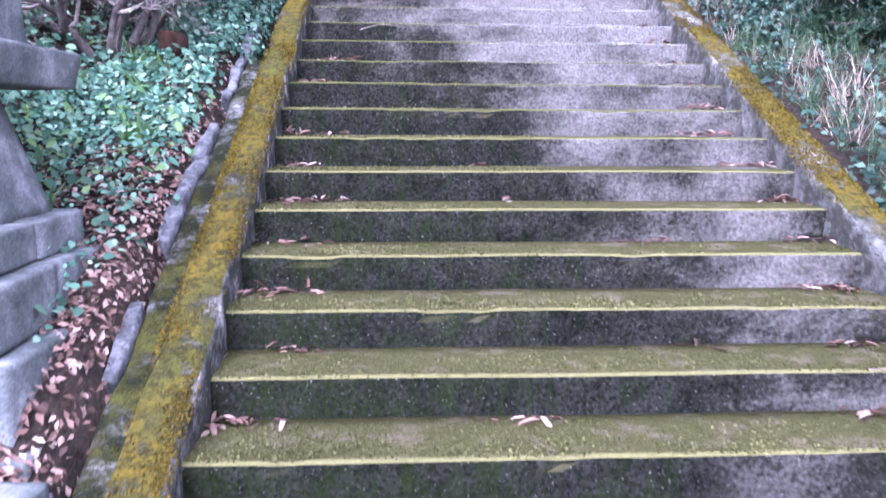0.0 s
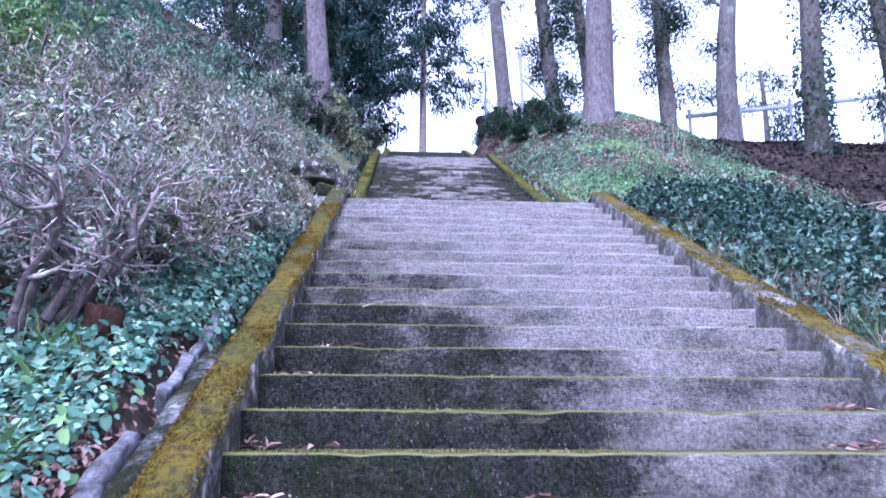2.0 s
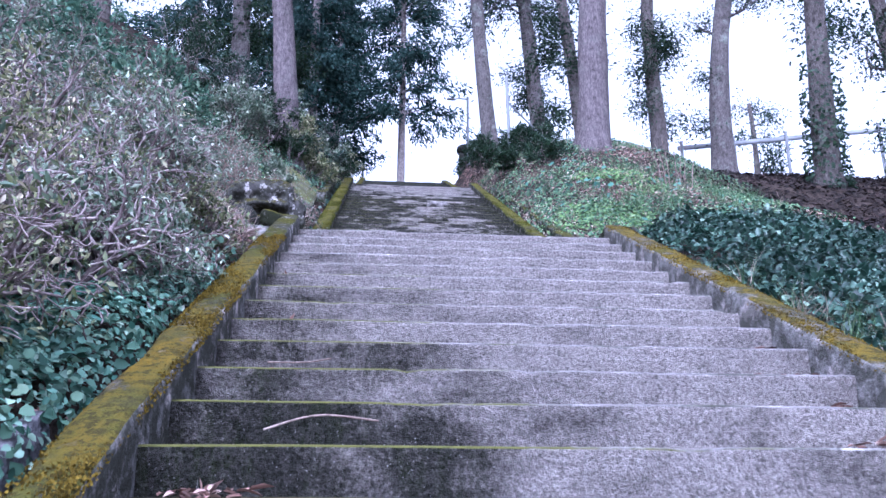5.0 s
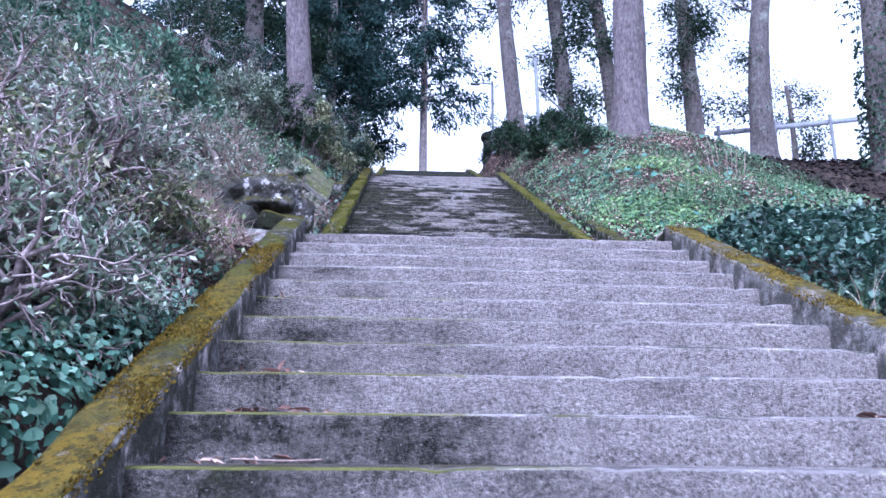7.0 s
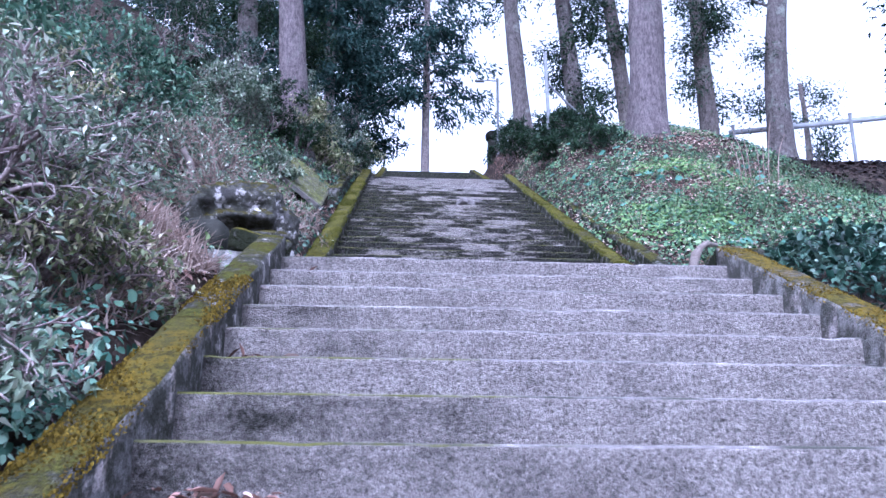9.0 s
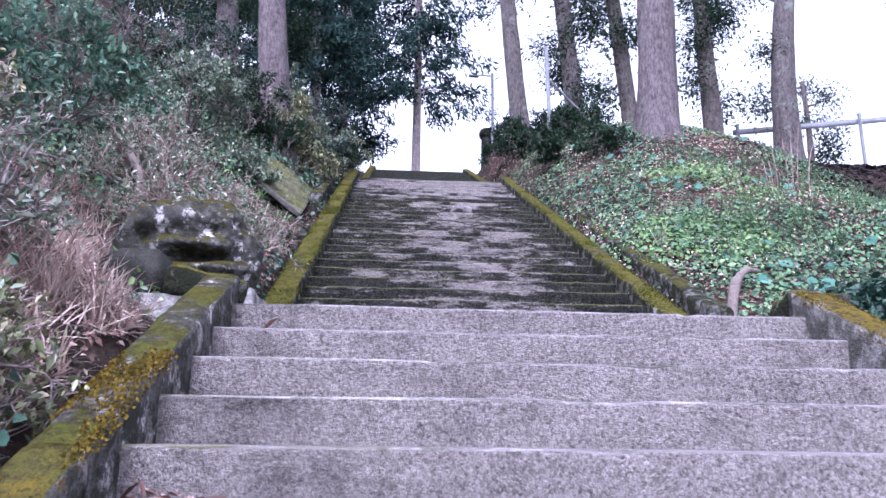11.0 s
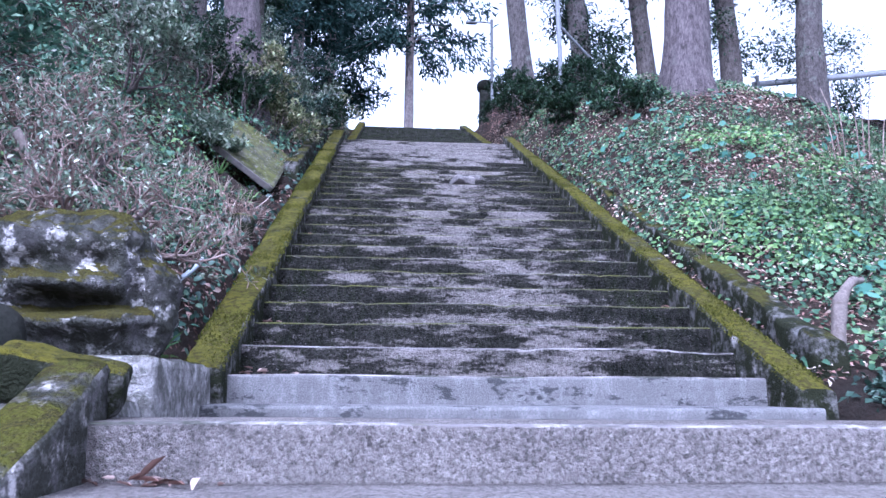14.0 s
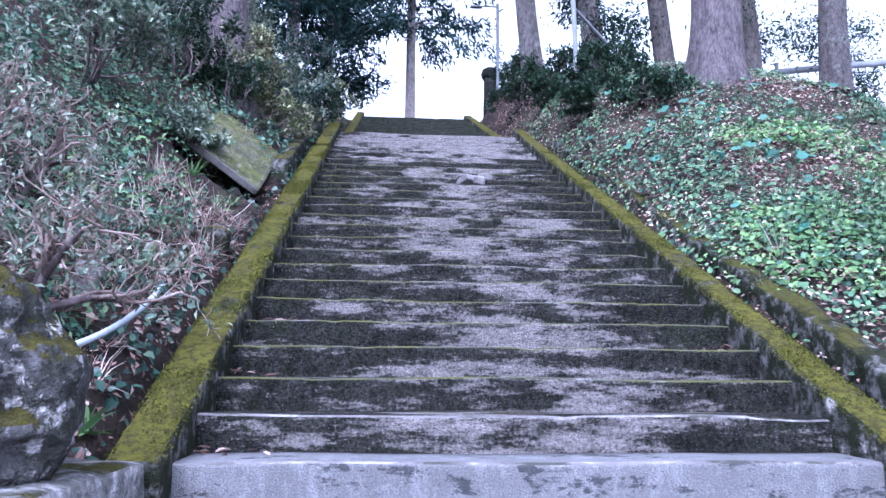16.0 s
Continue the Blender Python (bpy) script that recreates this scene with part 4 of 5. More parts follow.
# ---- ground cover ----
def scatter(n, x0, x1, y0, y1, keep, g):
    """Points on the slope; the cover thins out towards the far edges."""
    x, y = g.uniform(x0, x1, n), g.uniform(y0, y1, n)
    wander = vnoise(np.stack([x, y, np.zeros(n)], 1), 0.8, 3) * 0.9
    fade = smooth01((x1 - x if x0 > 0 else x - x0) + wander, 0.0, 1.6)
    if y0 < 3:
        fade = fade * smooth01(y - y0 + wander, 0.0, 1.0)
    k = g.uniform(0, 1, n) < keep(x, y) * fade
    x, y = x[k], y[k]
    return x, y, land(x, y), land_normal(x, y)


def patch(x, y, scale, seed, lo=0.0, hi=0.35):
    p = np.stack([x, y, np.full_like(x, seed * 1.0)], 1)
    return smooth01(vnoise(p, scale, 3), lo, hi)


def cover(name, label, n, box, keep, mat, size, seed, height=(0.01, 0.08), tilt=0.5, shape=LEAF_4, wide=0.8, category="plants"):
    """A carpet of leaves that lies on the slope, as one object."""
    g = np.random.default_rng(seed)
    x, y, z, nrm = scatter(n, *box, keep, g)
    m = len(x)
    at = np.stack([x, y, z], 1) + nrm * g.uniform(*height, (m, 1))
    t = g.normal(0, 1, (m, 3))
    t -= nrm * (t * nrm).sum(1, keepdims=True)
    along = unit(t) + nrm * g.normal(0, tilt, (m, 1))
    s = size * g.uniform(0.55, 1.4, m)
    v, f = leaf_arrays(at, along, nrm + g.normal(0, 0.35, (m, 3)), s, s * wide, shape)
    ob = arrays(name, v, f, mat)
    return tagged(ob, label, category, kind="stuff")


def tufts(name, label, n, box, keep, mat, length, seed, blades=14, wide=0.006, droop=0.6):
    g = np.random.default_rng(seed)
    x, y, z, nrm = scatter(n, *box, keep, g)
    m = len(x)
    at = np.repeat(np.stack([x, y, z - 0.01], 1), blades, 0) + g.normal(0, 0.025, (m * blades, 3)) * np.array([1, 1, 0])
    along = np.repeat(nrm, blades, 0) * 0.6 + np.array([0, 0, 0.5]) + g.normal(0, droop, (m * blades, 3))
    along[:, 2] = np.maximum(along[:, 2], 0.05)
    s = length * g.uniform(0.4, 1.3, m * blades)
    v, f = leaf_arrays(at, along, g.normal(0, 0.3, (m * blades, 3)) + np.array([0, 0, 1]), s, wide, BLADE)
    return tagged(arrays(name, v, f, mat), label, "grass", kind="stuff")


def hollow(x, y):
    """The bare hollow under the tilted slab."""
    return np.exp(-((x + 2.45) / 0.5) ** 4 - ((y - 16.8) / 1.05) ** 4)


def left_ivy(x, y):
    gully = smooth01(y, 5.0, 4.1) * smooth01(x, -2.9, -2.3)
    straw = smooth01(y, 8.7, 9.6) * smooth01(y, 13.4, 12.6) * smooth01(x, -5.6, -4.6)
    return np.clip((0.45 + 0.55 * patch(x, y, 0.9, 1, -0.3, 0.2)) * (1 - 0.9 * gully) * (1 - 0.93 * straw) * (1 - hollow(x, y)), 0, 1)


def far_thin(x, y):
    return 1 - 0.5 * smooth01(y, 12, 20)


cover("ground_ivy", "teal-green ivy and weeds carpeting the western bank", 80000, (-7.5, -1.77, 0.0, 11.5), lambda x, y: left_ivy(x, y) * np.maximum(smooth01(x, -1.97, -2.08), smooth01(y, 5.4, 5.9)), IVY, 0.05, 201, (0.01, 0.16), 0.5, LEAF_6)
cover("ground_ivy", "teal-green ivy carpeting the bank beside the upper steps", 40000, (-6.5, -1.78, 11.5, 29), lambda x, y: left_ivy(x, y) * far_thin(x, y) * (1 - 0.8 * smooth01(x, -2.9, -2.5) * smooth01(y, 18.5, 17.5)), IVY, 0.05, 202, (0.01, 0.16), 0.5, LEAF_6)
cover("ground_ivy", "pale blue-green ivy close to the western coping", 46000, (-3.3, -1.78, 2.6, 10.2), lambda x, y: (0.35 + 0.65 * patch(x, y, 1.1, 51, -0.2, 0.2)) * np.maximum(smooth01(x, -1.97, -2.08), smooth01(y, 5.6, 6.2)) * (1 - 0.85 * smooth01(y, 4.8, 4.0) * smooth01(x, -3.1, -2.6)) * smooth01(y, 9.0, 8.0), IVY_LIGHT, 0.035, 231, (0.03, 0.15), 0.45, LEAF_6)
cover("ground_ivy", "dark ivy in the gutter beside the upper coping", 4500, (-2.75, -1.77, 12.2, 20), lambda x, y: 0.75 * (1 - hollow(x, y)), HEDGE_LEAF, 0.055, 234, (0.01, 0.12), 0.5, LEAF_6)
cover("bank_weeds", "small mid-green weeds and grass on the upper western bank", 22000, (-5.0, -2.2, 12.6, 22), lambda x, y: (0.3 + 0.7 * patch(x, y, 0.9, 71, -0.2, 0.25)) * (1 - hollow(x, y)), MOUND_LEAF, 0.045, 246, (0.01, 0.16), 0.6, LEAF_6, 0.5)
cover("bank_weeds", "yellow-green weeds scattered over the western bank", 12000, (-6.0, -1.95, 1.5, 22), lambda x, y: patch(x, y, 0.7, 5, 0.05, 0.4) * (1 - hollow(x, y)), WEED, 0.06, 203, (0.02, 0.2), 0.6, LEAF_6, 0.55)
cover("fallen_leaves", "pinkish-brown fallen leaves drifted in the gully beside the coping", 60000, (-4.5, -1.87, 0.3, 12.5), lambda x, y: np.maximum(smooth01(x, -3.0, -2.2) * smooth01(y, 5.4, 4.4), 0.25 * patch(x, y, 0.8, 9, 0.0, 0.3)), LITTER, 0.042, 204, (0.005, 0.04), 0.25, LEAF_4, 0.5, "fallen leaves")
cover("fallen_leaves", "brown fallen leaves on the bank beside the upper steps", 9000, (-5, -1.72, 10.5, 29), lambda x, y: (0.3 + 0.6 * patch(x, y, 0.9, 4, 0, 0.3)) * (1 - hollow(x, y)), LITTER, 0.07, 205, (0.005, 0.05), 0.3, LEAF_4, 0.5, "fallen leaves")
tufts("dry_grass", "pale dry grass on the bank behind the boulder", 3000, (-5.0, -1.95, 8.9, 13.4), lambda x, y: (0.35 + 0.65 * patch(x, y, 0.8, 3, -0.2, 0.2)) * np.maximum(smooth01(x, -2.35, -2.6), 0.6 * smooth01(y, 10.7, 10.3)), DRY_FROND, 0.19, 206, 26, 0.010, 1.7)
tufts("dry_grass", "fallen pinkish dry fronds tangled on the bank below the slab", 420, (-3.3, -1.95, 12.9, 16.0), lambda x, y: 0.25 + 0.75 * patch(x, y, 0.9, 63, -0.1, 0.25), DRY_FROND, 0.24, 241, 20, 0.009, 2.0)
tufts("dry_grass", "rusty dry grass on the bank among the azaleas", 700, (-4.4, -2.0, 8.6, 11.0), lambda x, y: 0.2 + 0.8 * patch(x, y, 0.9, 64, -0.1, 0.25), DRY_FROND, 0.22, 242, 22, 0.009, 1.6)
cover("fallen_leaves", "brown leaf litter in the gully beside the upper coping", 9000, (-3.0, -1.74, 12.2, 18), lambda x, y: (0.35 + 0.6 * patch(x, y, 1.0, 65, -0.1, 0.3)) * (1 - hollow(x, y)), LITTER, 0.045, 243, (0.005, 0.03), 0.3, LEAF_4, 0.5, "fallen leaves")
tufts("fern", "small bright ferns in the gully beside the upper coping", 26, (-2.9, -1.85, 12.6, 17.0), lambda x, y: 0.4 + 0.6 * patch(x, y, 0.9, 66, 0.0, 0.3), WEED, 0.20, 244, 14, 0.028, 0.8)
tufts("dry_grass", "dry stems among the shrubs of the western bank", 380, (-5.5, -2.1, 3.5, 24), lambda x, y: patch(x, y, 0.7, 13, 0.0, 0.4), STRAW, 0.32, 207, 12, 0.005, 0.6)


tufts("fern", "fresh green ferns and weeds in the gully beside the coping", 70, (-3.8, -2.05, 2.0, 5.6), lambda x, y: 0.3 + 0.7 * patch(x, y, 0.9, 41, 0.0, 0.3), WEED, 0.24, 222, 16, 0.034, 0.8)


def hedge_lift(x, y):
    return 0.34 * smooth01(x, 1.80, 2.2) * smooth01(x, 5.2, 3.2) * smooth01(y, 5.5, 8.0) * smooth01(y, 12.8, 11.6)


def hedge():
    """The bank of ivy that mounds up along the eastern coping: leaves over a mesh of stems."""
    g = np.random.default_rng(211)
    n = 50000
    x, y, z, nrm = scatter(n, 1.82, 5.4, 5.2, 14.2, lambda a, b: smooth01(hedge_lift(a, b), 0.02, 0.12), g)
    m = len(x)
    lump = 1 + 0.5 * vnoise(np.stack([x, y, np.zeros(m)], 1), 1.8, 3)
    at = np.stack([x, y, z + hedge_lift(x, y) * lump * g.beta(3, 1.2, m)], 1)
    along = g.normal(0, 0.7, (m, 3)) + np.array([-0.3, -0.6, -0.25])
    s = 0.062 * g.uniform(0.5, 1.4, m)
    v, f = leaf_arrays(at, along, nrm + g.normal(0, 0.5, (m, 3)) + np.array([0, 0, 0.5]), s, s * 0.62, LEAF_6)
    ob = arrays("ivy_hedge", v, f, HEDGE_LEAF)
    tagged(ob, "thick mound of glossy teal ivy along the eastern coping", "hedge", kind="stuff")


hedge()
cover("ground_ivy", "teal ivy and low weeds on the eastern mound", 66000, (1.78, 7.5, 12.6, 24), lambda x, y: (0.2 + 0.8 * patch(x, y, 0.7, 21, -0.25, 0.2)) * (1 - 0.7 * patch(x, y, 0.9, 31, 0.0, 0.35)) * far_thin(x, y), MOUND_LEAF, 0.046, 212, (0.01, 0.11), 0.5, LEAF_6)
cover("ground_ivy", "dark ivy on the lower slope east of the steps", 52000, (1.78, 9.5, 0.0, 12.2), lambda x, y: 0.4 + 0.5 * patch(x, y, 0.8, 22, -0.2, 0.2), HEDGE_LEAF, 0.052, 213, (0.01, 0.16), 0.5)
cover("bank_weeds", "bright yellow-green weeds on the eastern mound", 26000, (1.85, 5.5, 12.8, 20), lambda x, y: patch(x, y, 0.75, 25, 0.12, 0.4), WEED, 0.050, 214, (0.03, 0.10), 0.4, LEAF_6, 0.7)
cover("fallen_leaves", "pale tan dead leaves between the plants of the eastern mound", 15000, (1.76, 7.0, 12.5, 26), lambda x, y: 0.3 + 0.7 * patch(x, y, 1.2, 33, -0.2, 0.3), STRAW, 0.045, 233, (0.02, 0.09), 0.35, LEAF_4, 0.5, "fallen leaves")
cover("round_leaves", "large round blue-green leaves dotted over the eastern mound", 420, (1.9, 5.5, 12.9, 21), lambda x, y: 0.3 + 0.7 * patch(x, y, 0.6, 27, 0.0, 0.3), BUTTERBUR, 0.11, 215, (0.05, 0.12), 0.2, LEAF_ROUND, 1.0)
cover("round_leaves", "large round blue-green leaves beside the western coping", 260, (-3.4, -1.98, 4.2, 9.5), lambda x, y: 0.3 + 0.7 * patch(x, y, 0.6, 28, 0.0, 0.3), BUTTERBUR, 0.07, 216, (0.05, 0.15), 0.2, LEAF_ROUND, 1.0)
cover("fallen_leaves", "brown and pink fallen leaves over the eastern mound", 62000, (1.76, 7.5, 12.5, 29), lambda x, y: 0.32 + 0.68 * patch(x, y, 0.9, 31, 0.0, 0.35), LITTER, 0.04, 217, (0.01, 0.07), 0.3, LEAF_4, 0.5, "fallen leaves")
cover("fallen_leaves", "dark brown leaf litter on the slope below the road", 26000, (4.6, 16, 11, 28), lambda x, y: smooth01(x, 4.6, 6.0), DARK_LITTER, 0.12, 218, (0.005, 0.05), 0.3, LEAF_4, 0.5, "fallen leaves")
tufts("green_grass", "long green grass along the edge of the eastern mound", 420, (2.6, 7.0, 10.5, 18), lambda x, y: 0.15 + 0.85 * patch(x, y, 0.6, 35, 0.0, 0.4), GRASS, 0.34, 219, 16, 0.007, 0.5)
tufts("green_grass", "grass hanging over the lower eastern coping", 900, (1.8, 4.6, 2.0, 9.0), lambda x, y: 0.4 + 0.6 * patch(x, y, 0.7, 36, 0.0, 0.3), GRASS, 0.30, 220, 16, 0.006, 0.6)
tufts("dry_grass", "bleached grass hanging over the lower eastern coping", 420, (1.82, 3.8, 2.0, 8.2), lambda x, y: 0.25 + 0.75 * patch(x, y, 0.9, 53, -0.1, 0.3), STRAW, 0.28, 232, 14, 0.006, 0.8)
tufts("dry_grass", "dry straw stems on the eastern slope", 420, (1.9, 7.0, 1.5, 19), lambda x, y: patch(x, y, 0.6, 38, 0.0, 0.4), STRAW, 0.36, 221, 14, 0.006, 0.6)


# ---- leaves fallen on the steps ----
def litter_on_steps():
    g = np.random.default_rng(240)
    at = []

    def drift(x, y, z, count, spread):
        """A small heap of leaves blown against the riser."""
        for _ in range(count):
            at.append((float(np.clip(x + g.normal(0, spread), -HALF + 0.03, HALF - 0.03)), y - abs(g.normal(0, 0.05)), z + g.uniform(0.008, 0.03)))

    for k in range(FIRST_N):
        y, z = FIRST_Y + k * GOING + GOING - 0.03, RISE * (k + 1)
        chance = 0.95 if k < 7 else 0.5 if k < 15 else 0.12
        for side in (-1, 1):
            if g.uniform() < chance:
                drift(side * (HALF - 0.08 - abs(g.normal(0, 0.14))), y, z, int(g.integers(10, 34)), 0.11)
        if k < 6 and g.uniform() < 0.7:
            drift(g.uniform(-1.1, 1.1), y, z, int(g.integers(2, 9)), 0.08)
    for k in range(UP_N):
        y, z = UP_Y + k * UP_GOING + UP_GOING - 0.03, UP_Z + k * UP_RISE
        for side in (-1, 1):
            if g.uniform() < 0.45:
                drift(side * (HALF - 0.10), y, z, int(g.integers(4, 14)), 0.09)
    at = np.array(at)
    n = len(at)
    along = g.normal(0, 1, (n, 3)) * np.array([1, 0.7, 0.22])
    s = 0.058 * g.uniform(0.5, 1.7, n)
    v, f = leaf_arrays(at, along, g.normal(0, 0.3, (n, 3)) + np.array([0, 0, 1]), s, s * 0.3, LEAF_6)
    tagged(arrays("fallen_leaves", v, f, LITTER), "curled pinkish-brown leaves lying in the corners of the steps", "fallen leaves", kind="stuff")


litter_on_steps()


# ---- broken edging of the western curb ----
def edging():
    root = empty("curb_edging", (-HALF - 0.36, 1.8, 0.0), "broken pale edging stones along the western curb", "edging", kind="structure")
    g = np.random.default_rng(61)
    y = 1.8
    slope = math.degrees(math.atan2(RISE, GOING))
    while y < 6.2:
        length = g.uniform(0.22, 0.5)
        if g.uniform() < 0.82:
            ob = part("edging_stone", rough_block((0.065, length, 0.17), 5, 0.03, 0.012, y * 3), PALE, root, smooth=True)
            mid = y + length * 0.45
            ob.matrix_local = pose(g.normal(0, 0.012), mid - 1.8, float(line1(mid)) - 0.015 + g.normal(0, 0.012), slope + g.normal(0, 2), g.normal(0, 5), g.normal(0, 3))
        y += length * 0.93 + g.uniform(0.0, 0.03)


edging()


# ---- moss that stands up from the copings and treads ----
def moss_on_wall(label, x0, x1, y0, y1, line, above, n, mat, seed, size=0.010):
    g = np.random.default_rng(seed)
    x, y = g.uniform(x0 - 0.012, x1 + 0.012, n), g.uniform(y0, y1, n)
    keep = vnoise(np.stack([x * 2, y, np.zeros(n)], 1), 3.0, 4) > g.uniform(-0.45, 0.25, n)
    x, y = x[keep], y[keep]
    m = len(x)
    edge = np.minimum(x - x0, x1 - x)
    z = line(y) + above - 0.004 - np.maximum(0.012 - edge, 0) * 1.2
    along = g.normal(0, 0.7, (m, 3)) + np.array([0, 0, 0.8])
    s = size * g.uniform(0.5, 1.7, m)
    v, f = leaf_arrays(np.stack([x, y, z], 1), along, g.normal(0, 1, (m, 3)), s, s * 0.8, LEAF_4)
    tagged(arrays("moss", v, f, mat), label, "moss", kind="stuff")


moss_on_wall("cushions of yellow moss on the western coping", -HALF - 0.19, -HALF, 1.8, 9.6, line1, 0.12, 48000, MOSS_LEAF, 301)
moss_on_wall("cushions of yellow moss on the eastern coping", HALF, HALF + 0.21, 1.8, 10.7, line1, 0.10, 36000, MOSS_LEAF, 302)
moss_on_wall("green moss on the western upper coping", -HALF - 0.22, -HALF, 12.4, 20.0, line2, 0.12, 30000, MOSS_GREEN, 303)
moss_on_wall("green moss on the eastern upper coping", HALF, HALF + 0.2, 12.3, 20.0, line2, 0.10, 26000, MOSS_GREEN, 304)


def moss_on_treads():
    g = np.random.default_rng(305)
    at = []
    for k in range(9):
        m = int(8000 * (1 - k / 11) ** 1.5)
        y0, z0 = FIRST_Y + k * GOING, RISE * (k + 1)
        x, d = g.uniform(-HALF, HALF, m), g.beta(1.0, 1.6, m) * (GOING - 0.02) + 0.002
        keep = vnoise(np.stack([x, np.full(m, k * 4.0), d * 3], 1), 3.0, 4) + 0.3 - 0.05 * k - 0.18 * k * (x > 0.1) > g.uniform(-0.4, 0.4, m)
        at.append(np.stack([x, y0 + d, np.full(m, z0 - 0.002)], 1)[keep])
    at = np.vstack(at)
    m = len(at)
    s = 0.011 * g.uniform(0.5, 1.7, m)
    v, f = leaf_arrays(at, g.normal(0, 0.7, (m, 3)) + np.array([0, 0, 0.8]), g.normal(0, 1, (m, 3)), s, s * 0.7, LEAF_4)
    tagged(arrays("moss", v, f, TREAD_MOSS), "thin olive moss and grass on the lowest treads", "moss", kind="stuff")


moss_on_treads()


# ---- stones about the landing ----
def stone(name, label, place, size, mat, seed, turn=(0, 0, 0), wear=0.10, round_off=0.5, cat="stone", group="", cuts=14):
    bm = rough_block(size, cuts, min(size) * wear, min(size) * round_off, seed)
    ob = part(name, bm, mat, smooth=True)
    ob.matrix_world = pose(*place, *turn)
    return tagged(ob, label, cat, group)


ob = part("landing_plinth", rough_block((0.98, 1.05, 1.0), 24, 0.03, 0.03, 4.0), PLINTH, smooth=True)
ob.matrix_world = pose(-2.05, 11.82, 3.82)
tagged(ob, "stained concrete plinth with lichen and cracks beside the landing", "plinth", kind="structure")
ob = part("landing_plinth", rough_block((0.98, 0.62, 0.9), 14, 0.03, 0.05, 14.0), PLINTH, smooth=True)
ob.matrix_world = pose(-2.07, 11.0, 3.70)
tagged(ob, "stained concrete plinth with lichen and cracks beside the landing", "plinth", kind="structure")


def arched_boulder():
    """A water-worn rock: rounded crest over a hollow face, a ledge across it, pits and knobs."""
    bm = rough_block((0.92, 0.62, 0.68), 46, 0.045, 0.29, 9.0)
    co = np.array([v.co[:] for v in bm.verts])
    front = smooth01(-co[:, 1], 0.0, 0.24)
    for cx, cz, wx, wz, depth in ((-0.02, -0.02, 0.30, 0.20, 0.20), (0.04, 0.02, 0.19, 0.045, -0.17), (0.10, -0.13, 0.22, 0.05, -0.15), (-0.25, 0.07, 0.06, 0.06, 0.10), (0.31, 0.02, 0.045, 0.09, 0.09),
                                  (0.08, -0.055, 0.24, 0.022, 0.09), (-0.12, 0.12, 0.05, 0.04, 0.06), (0.16, 0.13, 0.05, 0.035, 0.06), (-0.2, -0.2, 0.08, 0.06, 0.07)):
        co[:, 1] += front * depth * np.exp(-((co[:, 0] - cx) / wx) ** 2 - ((co[:, 2] - cz) / wz) ** 2)
    co[:, 2] -= 0.12 * smooth01(np.abs(co[:, 0] + 0.03), 0.22, 0.5) * smooth01(co[:, 2], 0.0, 0.3)
    ridged = np.abs(vnoise(co + 5, 6.0, 4))
    co += unit(co) * ((0.25 - ridged) * 0.09 + vnoise(co + 9, 20.0, 3) * 0.012)[:, None]
    for v, c in zip(bm.verts, co):
        v.co = c
    ob = part("boulder", bm, BOULDER, smooth=True)
    ob.matrix_world = pose(-2.06, 11.62, 4.59, 0, 0, 12)
    tagged(ob, "big arched boulder with moss and white lichen on the plinth", "boulder")


arched_boulder()
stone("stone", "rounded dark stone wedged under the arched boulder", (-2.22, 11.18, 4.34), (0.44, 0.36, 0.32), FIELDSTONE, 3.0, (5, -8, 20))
stone("stone", "flat mossy stone at the head of the coping", (-1.74, 10.88, 4.22), (0.42, 0.36, 0.16), COPING_UP, 6.0, (8, 10, 14), 0.16, 0.22)
stone("boulder", "low mossy boulder beside the landing", (2.55, 11.8, 4.06), (1.2, 0.7, 0.72), BOULDER, 12.0, (0, 0, -8), cat="boulder")
stone("stone", "squared end stone of the eastern coping", (1.68, 10.84, 4.04), (0.30, 0.34, 0.42), COPING_UP, 2.0, (4, 3, 6), 0.14, 0.14)
stone("stone", "upright stone wrapped in green moss beside the gutter", (-2.03, 15.30, 5.60), (0.22, 0.2, 0.42), COPING_UP, 17.0, (6, 4, 15), 0.16, 0.3, cuts=8)
stone("stone", "pale grey rock poking out of the weeds beside the hose", (-2.36, 13.7, 5.16), (0.16, 0.14, 0.24), PALE_LUMP, 7.0, (10, 8, 25), 0.2, 0.3, cuts=8)
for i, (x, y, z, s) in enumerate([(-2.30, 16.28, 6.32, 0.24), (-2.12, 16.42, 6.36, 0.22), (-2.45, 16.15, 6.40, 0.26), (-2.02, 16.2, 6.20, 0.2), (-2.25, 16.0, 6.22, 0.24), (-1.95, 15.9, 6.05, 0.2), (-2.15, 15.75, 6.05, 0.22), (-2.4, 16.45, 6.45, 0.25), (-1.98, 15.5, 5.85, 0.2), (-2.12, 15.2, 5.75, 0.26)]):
    stone("field_stone", "mossy field stone heaped below the tilted slab, its shade painted into the colour", (x - 0.17, y + 0.95, z + 0.16), (s, s * 0.8, s * 0.7), FIELDSTONE, 20.0 + i, (i * 13, i * 29, i * 47), 0.2, 0.18, group="stones under the slab", cuts=5)

